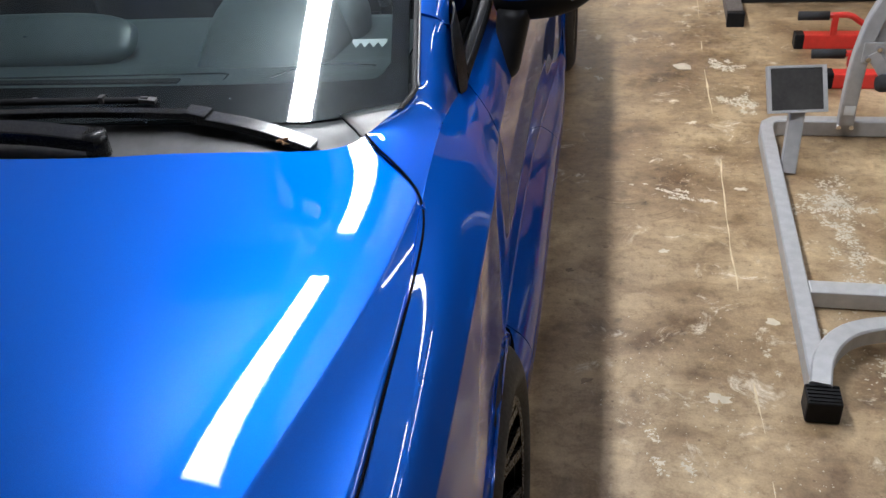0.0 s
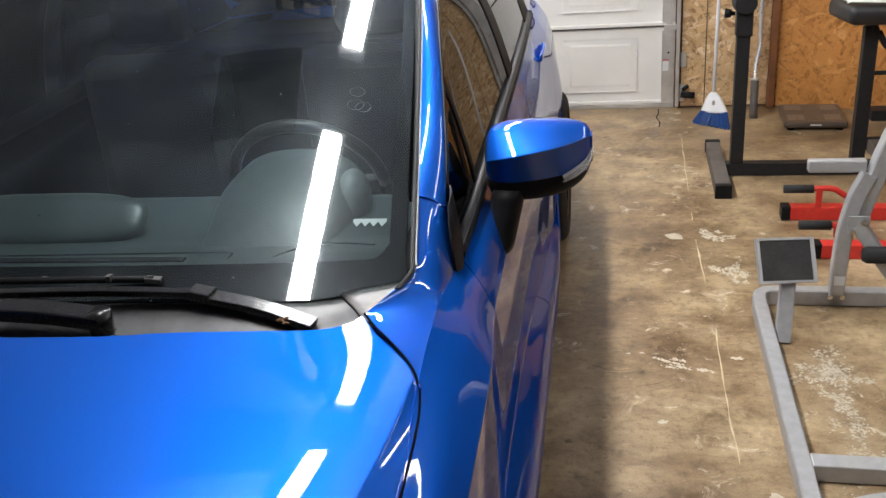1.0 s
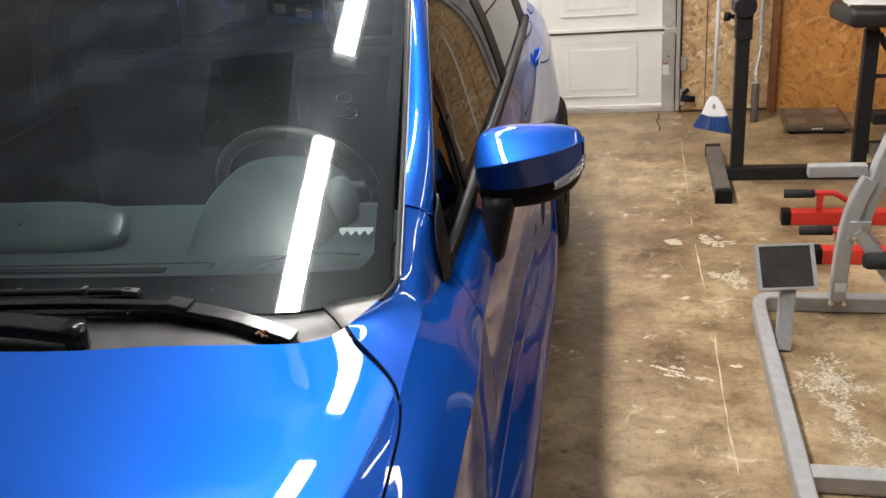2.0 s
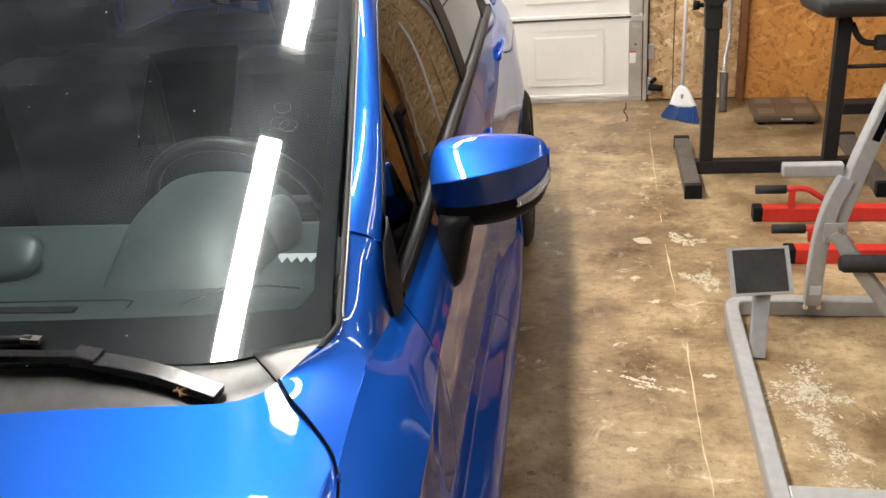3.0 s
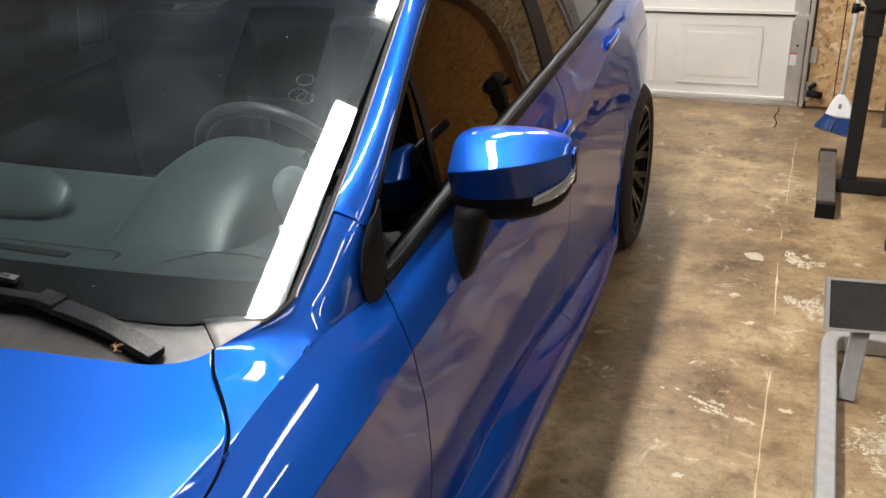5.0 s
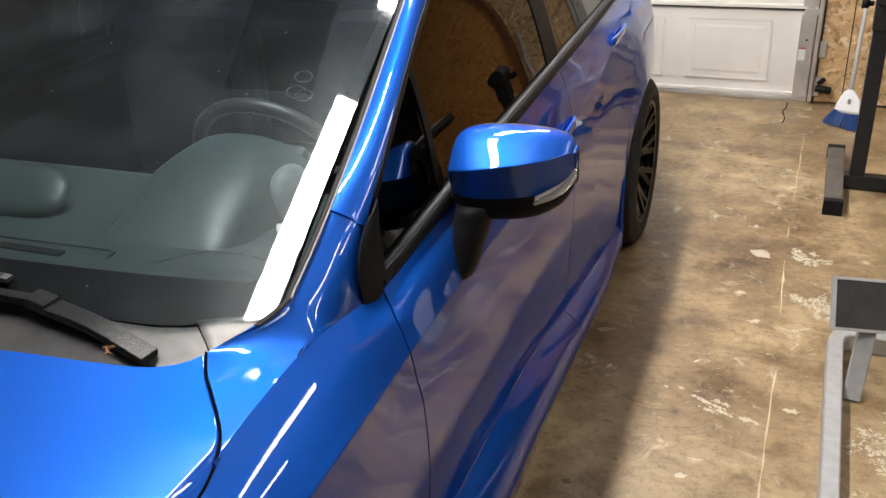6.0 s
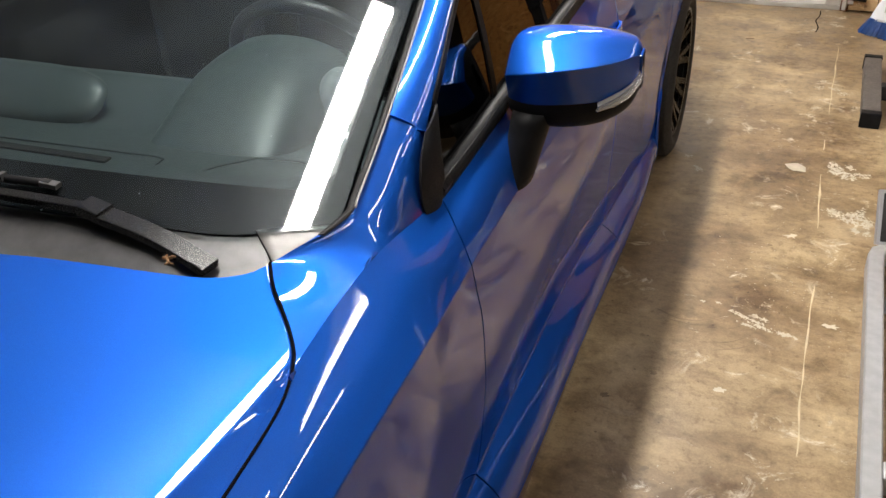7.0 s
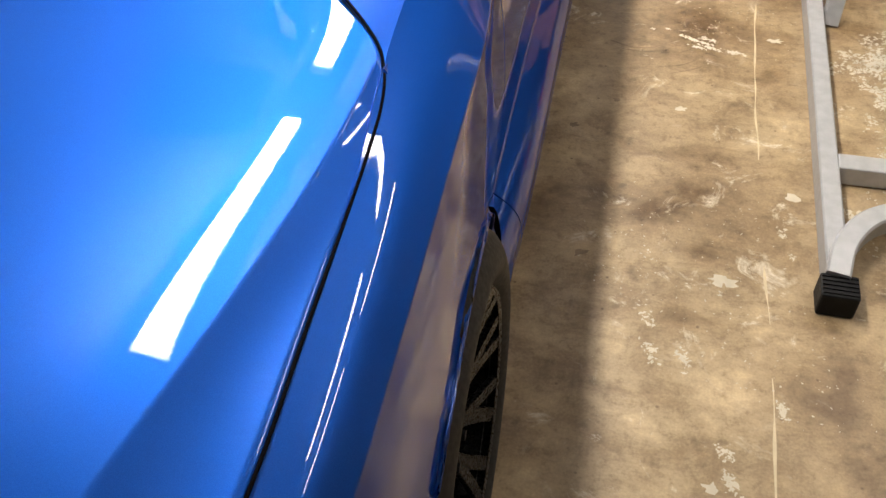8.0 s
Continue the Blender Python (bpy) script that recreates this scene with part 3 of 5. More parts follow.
    grid(bm, [[(1.10 + 0.02 * noise.noise((y * 7, 3, 3)) - 0.003, y, 0.0012), (1.10 + 0.02 * noise.noise((y * 7, 3, 3)) + 0.003, y, 0.0012)] for y in np.linspace(6.72, 7.12, 16)])
    tagged(link_mesh("floor_crack", bm, DARK), "thin dark crack by the garage door", "floor crack", kind="stuff")


def ceiling_panel():
    """A dark square panel on the ceiling over the car, seen mirrored in the windscreen."""
    bm = bmesh.new()
    box(bm, (-0.20, -0.18, -0.03), (0.20, 0.18, -0.002), 0.004, pose(-0.16, 3.68, HIGH, 0, 0, 12))
    tagged(link_mesh("ceiling_panel", bm, HATCH), "dark square panel on the garage ceiling", "ceiling panel", kind="structure")


def ceiling_unit():
    """A dark mechanical unit under the ceiling between the strip lights, seen mirrored in the windscreen."""
    t = thing("ceiling_unit", "dark ceiling-mounted motor unit with clear lens and straps", "motor unit", (-0.03, 4.14, 2.36))
    boxed("housing", (-0.15, -0.11, 0.0), (0.13, 0.13, 0.10), BLACK_TRIM, t, "", 0.012)
    boxed("lens", (-0.11, -0.117, 0.012), (-0.05, -0.108, 0.07), LENS, t, "clear plastic lens cover", 0.004)
    boxed("lens", (0.0, -0.117, 0.012), (0.08, -0.108, 0.07), LENS, t, "clear plastic lens cover", 0.004)
    for x in (0.10, 0.145):
        tube("loop", [(x + 0.018 * math.cos(a), -0.10, 0.035 + 0.034 * math.sin(a)) for a in np.linspace(0, 2 * math.pi, 20)], 0.004, CHROME, t, "bright wire loop", sides=8)
    for x in (-0.11, 0.09):
        boxed("strap", (x - 0.012, 0.0, 0.098), (x + 0.012, 0.004, HIGH - 2.36), GALV, t, "galvanised hanging strap")


garage()
garage_door()
ceiling_unit()
ceiling_panel()
floor_marks()
for at, rz, thin in LIGHTS:
    ceiling_light(at, rz, thin)

# ---- the car (local: x to its left side, y to its rear, z up; origin under the front axle) ----
CAR_AT, CAR_TURN, WHEELBASE = (-0.084, 2.269, 0.0), 2.4, 2.74
# stations of the body side: y, then ten (x, z) from the shoulder down to the sill
SIDE = [
    (-0.82, ((0.58, 0.73), (0.64, 0.70), (0.69, 0.66), (0.73, 0.60), (0.76, 0.52), (0.78, 0.42), (0.78, 0.34), (0.78, 0.27), (0.77, 0.22), (0.75, 0.17))),
    (-0.58, ((0.762, 0.838), (0.800, 0.815), (0.826, 0.775), (0.840, 0.715), (0.85, 0.62), (0.855, 0.50), (0.85, 0.40), (0.84, 0.30), (0.84, 0.22), (0.82, 0.15))),
    (-0.35, ((0.782, 0.876), (0.820, 0.856), (0.846, 0.818), (0.857, 0.758), (0.863, 0.66), (0.866, 0.55), (0.866, 0.45), (0.86, 0.35), (0.85, 0.25), (0.84, 0.14))),
    (-0.10, ((0.781, 0.899), (0.8185, 0.8735), (0.848, 0.835), (0.857, 0.775), (0.863, 0.69), (0.868, 0.60), (0.866, 0.50), (0.86, 0.35), (0.85, 0.25), (0.846, 0.13))),
    (0.10, ((0.764, 0.924), (0.8085, 0.8850), (0.847, 0.841), (0.850, 0.775), (0.855, 0.69), (0.862, 0.60), (0.862, 0.50), (0.858, 0.35), (0.85, 0.25), (0.846, 0.13))),
    (0.30, ((0.757, 0.930), (0.8035, 0.8870), (0.844, 0.840), (0.842, 0.775), (0.842, 0.70), (0.842, 0.60), (0.842, 0.48), (0.838, 0.38), (0.852, 0.27), (0.846, 0.13))),
    (0.40, ((0.757, 0.917), (0.799, 0.878), (0.830, 0.817), (0.830, 0.767), (0.832, 0.70), (0.833, 0.58), (0.830, 0.45), (0.820, 0.362), (0.860, 0.292), (0.848, 0.125))),
    (0.53, ((0.755, 0.890), (0.793, 0.858), (0.819, 0.808), (0.825, 0.758), (0.829, 0.69), (0.829, 0.56), (0.819, 0.43), (0.810, 0.352), (0.868, 0.270), (0.848, 0.125))),
    (0.77, ((0.766, 0.918), (0.797, 0.875), (0.819, 0.811), (0.825, 0.755), (0.829, 0.69), (0.828, 0.56), (0.817, 0.42), (0.808, 0.347), (0.871, 0.264), (0.848, 0.125))),
    (1.10, ((0.766, 0.935), (0.797, 0.880), (0.819, 0.799), (0.825, 0.745), (0.829, 0.69), (0.828, 0.56), (0.817, 0.42), (0.808, 0.342), (0.871, 0.259), (0.848, 0.125))),
    (1.35, ((0.765, 0.945), (0.796, 0.890), (0.819, 0.800), (0.825, 0.745), (0.829, 0.69), (0.828, 0.56), (0.817, 0.40), (0.808, 0.317), (0.871, 0.238), (0.848, 0.125))),
    (1.70, ((0.764, 0.958), (0.793, 0.905), (0.817, 0.820), (0.824, 0.765), (0.830, 0.69), (0.829, 0.55), (0.819, 0.36), (0.812, 0.258), (0.870, 0.192), (0.850, 0.125))),
    (2.05, ((0.760, 0.965), (0.788, 0.915), (0.814, 0.848), (0.823, 0.785), (0.833, 0.70), (0.834, 0.55), (0.828, 0.33), (0.820, 0.220), (0.867, 0.172), (0.850, 0.125))),
    (2.30, ((0.755, 0.970), (0.780, 0.935), (0.804, 0.89), (0.820, 0.82), (0.836, 0.72), (0.844, 0.58), (0.844, 0.36), (0.840, 0.225), (0.856, 0.175), (0.846, 0.13))),
    (2.74, ((0.742, 0.980), (0.772, 0.945), (0.802, 0.90), (0.828, 0.82), (0.853, 0.72), (0.868, 0.60), (0.868, 0.45), (0.863, 0.34), (0.852, 0.24), (0.84, 0.14))),
    (3.20, ((0.705, 0.99), (0.745, 0.955), (0.782, 0.90), (0.805, 0.82), (0.815, 0.72), (0.815, 0.60), (0.805, 0.45), (0.795, 0.34), (0.785, 0.27), (0.77, 0.21))),
    (3.58, ((0.58, 0.99), (0.63, 0.95), (0.67, 0.88), (0.70, 0.80), (0.72, 0.70), (0.72, 0.60), (0.71, 0.45), (0.70, 0.36), (0.68, 0.30), (0.66, 0.25))),
]
SY = [s[0] for s in SIDE]
# hood edge from the rear corner round the bend to the nose
GAP = [(0.657, 0.236, 0.949), (0.684, 0.196, 0.947), (0.708, 0.170, 0.942), (0.737, 0.138, 0.933), (0.757, 0.110, 0.925), (0.770, 0.075, 0.917), (0.777, 0.03, 0.909), (0.7805, -0.04, 0.903), (0.7815, -0.12, 0.896), (0.782, -0.25, 0.886), (0.782, -0.36, 0.874), (0.775, -0.48, 0.857), (0.755, -0.60, 0.832), (0.70, -0.72, 0.79)]
# windscreen edge, from the cowl corner up to the roof


def screen_edge(y):
    return np.array((np.polyval((-0.0611, 0.1349, -0.2202, 0.7769), y), y, np.polyval((-0.3435, 0.8903, -0.2685, 0.9712), y)))


SCREEN = [tuple(screen_edge(0.345)), *[tuple(screen_edge(y)) for y in np.linspace(0.376, 1.38, 14)]]
# outer edge of the pillar, then the roof rail back to the boot
RAIL = [(float(np.polyval((0.0148, -0.1472, 0.5591, -0.9156, 0.4972, 0.6601), y)), float(y), float(np.polyval((0.0069, -0.0740, 0.3026, -0.8184, 1.3804, 0.4321), y))) for y in np.linspace(0.556, 3.10, 26)]


def smooth_at(ys, vals, y):
    """Monotone-safe smooth interpolation of rows of values over ys."""
    i = min(max(int(np.searchsorted(ys, y)) - 1, 0), len(ys) - 2)
    h = ys[i + 1] - ys[i]
    f = min(max((y - ys[i]) / h, 0), 1)
    v = np.asarray(vals)
    m0 = (v[i + 1] - v[max(i - 1, 0)]) / (ys[i + 1] - ys[max(i - 1, 0)]) * h
    m1 = (v[min(i + 2, len(ys) - 1)] - v[i]) / (ys[min(i + 2, len(ys) - 1)] - ys[i]) * h
    return (2 * f**3 - 3 * f**2 + 1) * v[i] + (f**3 - 2 * f**2 + f) * m0 + (-2 * f**3 + 3 * f**2) * v[i + 1] + (f**3 - f**2) * m1


SGRID = np.linspace(-0.82, 3.58, 221)


def side_table():
    """The side stations on a fine grid along the car, faired by a soft running mean."""
    raw = np.array([[np.interp(SGRID, SY, [s[1][k][c] for s in SIDE]) for c in (0, 1)] for k in range(10)])
    w = np.exp(-0.5 * (np.arange(-14, 15) * 0.02 / 0.05) ** 2)
    w /= w.sum()
    out = np.empty_like(raw)
    for k in range(10):
        for c in (0, 1):
            v = raw[k, c]
            pad = np.r_[2 * v[0] - v[14:0:-1], v, 2 * v[-1] - v[-2:-16:-1]]
            out[k, c] = np.convolve(pad, w, "valid")
    return out


STABLE = side_table()
ARCH_R, ARCH_TOP, ARCH_Z = 0.40, 0.635, 0.29


def arch(y):
    best = 0.0
    for c in (0.0, WHEELBASE):
        q = 1 - ((y - c) / ARCH_R) ** 2
        if q > 0:
            best = max(best, ARCH_Z + (ARCH_TOP - ARCH_Z) * math.sqrt(q))
    return best


def side_point(y, k):
    """Point of the body side at y, k from 0 (shoulder) to 9 (sill)."""
    prof = np.array([[float(np.interp(y, SGRID, STABLE[k_, c_])) for c_ in (0, 1)] for k_ in range(10)])
    lo, hi = (0, 2) if k <= 2 else (2, 7) if k <= 7 else (7, 9)
    x, z = smooth_at(list(range(lo, hi + 1)), prof[lo : hi + 1], k)
    if 7 < k < 8:
        # the ledge under the doors bulges upwards
        x, z = x + 0.01 * (k - 7) * (8 - k), z + 0.03 * (k - 7) * (8 - k)
    a = arch(y)
    if z < a:
        z = a
        # the lip follows the body's width at that height
        zs = prof[::-1, 1]
        x = float(np.interp(a, zs, prof[::-1, 0])) + 0.003
    return (float(x), float(y), float(z))


# rows across the side, close together at the two creases
KS = (*np.linspace(0, 1.8, 13), 1.955, 2.0, 2.045, *np.linspace(2.2, 6.8, 26), 6.95, 7.0, 7.05, *np.linspace(7.2, 9, 14))


def side_rows(front, back, n, k0=0.0, k1=9.0):
    """Rows across the side from the edge line front(k) to back(k)."""
    out = []
    for k in (k0, *[q for q in KS if k0 + 1e-6 < q < k1 - 1e-6], k1):
        a, b = front(k), back(k)
        out.append([side_point(a + (b - a) * j / n, k) for j in range(n + 1)])
    return out


def gap_line(pairs):
    ks, ys = zip(*pairs)
    return lambda k: float(np.interp(k, ks, ys))


DOOR_FRONT = gap_line(((0, 0.555), (1, 0.520), (2, 0.508), (3, 0.515), (4, 0.530), (5, 0.538), (6, 0.530), (9, 0.515)))
DOOR_MID = gap_line(((0, 1.70), (2, 1.66), (5, 1.62), (9, 1.60)))
DOOR_BACK = gap_line(((0, 2.74), (2, 2.68), (3, 2.60), (4, 2.50), (5, 2.42), (6, 2.36), (9, 2.33)))
SILL_K = 8.15


def line_at(ctrl, axis, value):
    c = np.array(curve3(ctrl, 240))
    i = int(np.abs(c[:, axis] - value).argmin())
    return c[i]


def fender_top():
    """The strip between hood edge or windscreen edge and the shoulder crease, from the bend back to the pillar."""
    inner = [*curve3(GAP[:6], 40)[::-1], *curve3([GAP[0], (0.678, 0.268, 0.957), *[tuple(screen_edge(y) + np.array((-0.006, 0, -0.002))) for y in (0.33, 0.40, 0.47, 0.546)]], 40)[1:]]
    outer = curve3([side_point(y, 0) for y in (0.078, 0.15, 0.22, 0.29)] + [(0.7555, 0.35, 0.9365), (0.753, 0.415, 0.949), (0.749, 0.48, 0.966), (0.738, 0.553, 0.992)], len(inner))
    rows = []
    n = 14
    for i, (p, q) in enumerate(zip(inner, outer)):
        w = min(1, np.linalg.norm(q - p) / 0.09)
        f = min(1, max(0, (i - 18) / 60))
        f = f * f * (3 - 2 * f)
        bulge = np.array((0.001, 0.0, 0.002)) * (1 - f) * w + np.array((0.006, -0.006, 0.006)) * f
        r = [tuple(p + (q - p) * u + bulge * 4 * u * (1 - u)) for u in np.linspace(0, 1, n + 1)]
        # behind the crease's end the panel runs on down to the fender's side
        low = np.array(side_point(min(q[1], 0.549), 0))
        g = min(1, max(0, (q[1] - 0.29) / 0.04))
        r += [tuple(q + (low - q) * g * u + np.array((0.003 * g * 4 * u * (1 - u), 0, 0))) for u in np.linspace(0, 1, 8)[1:]]
        rows.append(r)
    # fair the panel, holding its borders and the crease
    v = np.array(rows)
    free = np.ones(v.shape[:2], bool)
    free[0], free[-1], free[:, 0], free[:, -1] = False, False, False, False
    free[[q[1] < 0.31 for q in outer], n:] = False
    for _ in range(160):
        mean = (np.roll(v, 1, 0) + np.roll(v, -1, 0) + np.roll(v, 1, 1) + np.roll(v, -1, 1)) / 4
        v = np.where(free[:, :, None], 0.4 * v + 0.6 * mean, v)
    return [[tuple(p) for p in r] for r in v]


# crown of the hood in powers of (x / crease) and of the way along the car; the crease itself
CROWN_POWERS = (0, 2, 4, 6, 9)
CROWN = ((0.96977, 0.02847, -0.01352, -0.00053), (-0.0554, -0.05352, 0.04087, 0.04209), (-0.00174, 0.01363, -0.04901, -0.05235), (0.01753, 0.07539, 0.00245, -0.00818), (-0.01483, -0.04879, 0.01433, 0.02158))
CREASE = (0.3973, 0.4962, -0.0277, -0.3389, 0.0752, 0.755)


def crown_height(x, y):
    u, v = abs(x) / float(np.polyval(CREASE, y)), (y + 0.15) / 0.3
    return sum(u**p * sum(c * v**j for j, c in enumerate(row)) for p, row in zip(CROWN_POWERS, CROWN))


HOOD_REAR = [(0.0, 0.085), (0.25, 0.105), (0.405, 0.136), (0.52, 0.158), (0.60, 0.178), (0.640, 0.205), (0.655, 0.232)]


def hood_rows():
    g = np.array(curve3(GAP, 300))
    rear = np.array(curve3([(x, y, 0) for x, y in HOOD_REAR], 200))
    rows = []
    # from the edge inwards: each line runs from the rear edge to the nose
    def edge_x(y):
        return float(np.interp(-y, -g[:, 1], g[:, 0])) - 0.0035

    def line(w, y):
        """Point of the hood at y: w from 0 in the middle to 1 at the crease and 2 at the edge."""
        e, c = edge_x(y), float(np.polyval(CREASE, y))
        c = min(c, e)
        if w <= 1:
            return (c * w, y, crown_height(c * w, y))
        f = w - 1
        zc, ze = crown_height(c, y), float(np.interp(-y, -g[:, 1], g[:, 2]))
        ze = min(ze, zc) if e - c > 0.004 else zc
        return (c + (e - c) * f, y, zc + (ze - zc) * f - 0.05 * (e - c) * 4 * f * (1 - f))

    for w in (*np.linspace(2, 1.15, 9), 1.05, 1.0, 0.996, *np.linspace(0.985, 0, 56)):
        y0 = 0.2
        for _ in range(14):
            y0 = 0.5 * y0 + 0.5 * float(np.interp(min(line(w, y0)[0], 0.655), rear[:, 0], rear[:, 1]))
        rows.append([line(w, y0 + v * (-0.72 - y0)) for v in np.linspace(0, 1, 90)])
    # rolled edge towards the fender
    rows.insert(0, [(x + 0.0010, y, z - 0.004) for x, y, z in rows[0]])
    return rows


def screen_at(y, u):
    """Point of the windscreen at the edge's length y, u from 0 at the left edge to 1 at the middle."""
    ex = float(np.polyval((-0.0611, 0.1349, -0.2202, 0.7629), y))
    d = y - 0.285
    v = d / 1.095
    s = 1 - (1 - u) ** 2
    return np.array((ex * (1 - u), y - s * (0.0631 + 0.0094 * v), 0.9318 + 0.4372 * d - 0.0042 * d * d + s * (0.0528 - 0.0095 * v)))


def screen_low(u):
    return float(np.interp(1 - (1 - u) ** 2, (0, 0.05, 0.185, 0.3, 0.4, 1.0), (0.334, 0.328, 0.315, 0.299, 0.291, 0.276)))


def band_top(u):
    return float(np.interp(1 - (1 - u) ** 2, (0, 0.085, 0.12, 0.15, 0.28, 0.6, 1.0), (0.46, 0.415, 0.390, 0.382, 0.375, 0.362, 0.348)))


def screen_point(v, u):
    """Windscreen: v from cowl to roof, u from 0 at the left edge to 1 at the middle."""
    y = screen_low(u)
    return screen_at(y + v * (1.38 - y), u)


def wheel(car, at, side):
    w = new("wheel")
    w.parent = car
    w.matrix_local = pose(*at, 0, 0, 0 if side > 0 else 180)
    R, half = 0.326, 0.122
    prof = [(-half + 0.02, 0.235), (-half - 0.004, 0.262), (-half - 0.006, 0.285), (-half + 0.008, 0.312), (-half + 0.03, R - 0.002), (0, R + 0.002), (half - 0.03, R - 0.002), (half - 0.008, 0.312), (half + 0.006, 0.285), (half + 0.004, 0.262), (half - 0.02, 0.235)]
    bm = bmesh.new()
    n = 72
    rows = [[(x, r * math.cos(2 * math.pi * k / n), r * math.sin(2 * math.pi * k / n)) for k in range(n + 1)] for x, r in [tuple(p) for p in curve3([(a, b) for a, b in prof], 44)]]
    grid(bm, rows)
    # tread grooves
    bmesh.ops.remove_doubles(bm, verts=bm.verts, dist=1e-5)
    for v in bm.verts:
        for gx in (-0.05, 0.0, 0.05):
            if abs(v.co.x - gx) < 0.006 and math.hypot(v.co.y, v.co.z) > R - 0.004:
                v.co.y *= 0.98
                v.co.z *= 0.98
    part("tyre", bm, RUBBER, w, "black low-profile tyre", True)
    bm = bmesh.new()
    prof = [(0.118, 0.226), (0.121, 0.236), (0.116, 0.240), (0.10, 0.236), (0.06, 0.222), (-0.10, 0.225), (-0.112, 0.238)]
    rows = [[(x, r * math.cos(2 * math.pi * k / n), r * math.sin(2 * math.pi * k / n)) for k in range(n + 1)] for x, r in prof]
    grid(bm, rows)
    rows = [[(0.02, r * math.cos(2 * math.pi * k / n), r * math.sin(2 * math.pi * k / n)) for k in range(n + 1)] for r in (0.0, 0.20)]
    bmesh.ops.remove_doubles(bm, verts=bm.verts, dist=1e-5)
    rim = part("rim", bm, RIM, w, "satin black alloy rim with split spokes", True)
    for k in range(10):
        a = 2 * math.pi * k / 10
        for da in (-0.13, 0.13):
            pts = []
            for f in np.linspace(0, 1, 7):
                rr = 0.05 + 0.178 * f
                ang = a + da * max(0, (f - 0.25) / 0.75) ** 0.8
                pts.append((0.070 + 0.042 * f**1.4, rr * math.cos(ang), rr * math.sin(ang)))
            b2 = bmesh.new()
            tube_path(b2, pts, 0, square=(0.011, 0.024))
            part("spoke", b2, RIM, rim)
    bm = bmesh.new()
    bmesh.ops.create_cone(bm, cap_ends=True, segments=28, radius1=0.064, radius2=0.056, depth=0.05, matrix=pose(0.058, 0, 0, 0, 90, 0))
    part("hub", bm, RIM, rim)
    for k in range(5):
        a = 2 * math.pi * (k + 0.5) / 5
        bm = bmesh.new()
        bmesh.ops.create_cone(bm, cap_ends=True, segments=6, radius1=0.010, radius2=0.009, depth=0.03, matrix=pose(0.082, 0.043 * math.cos(a), 0.043 * math.sin(a), 0, 90, 0))
        part("lug_nut", bm, BLACK_TRIM, rim)
    bm = bmesh.new()
    bmesh.ops.create_cone(bm, cap_ends=True, segments=40, radius1=0.150, radius2=0.150, depth=0.024, matrix=pose(-0.01, 0, 0, 0, 90, 0))
    part("brake_disc", bm, FOOTSTEEL, w, "dull steel brake disc")
    return w


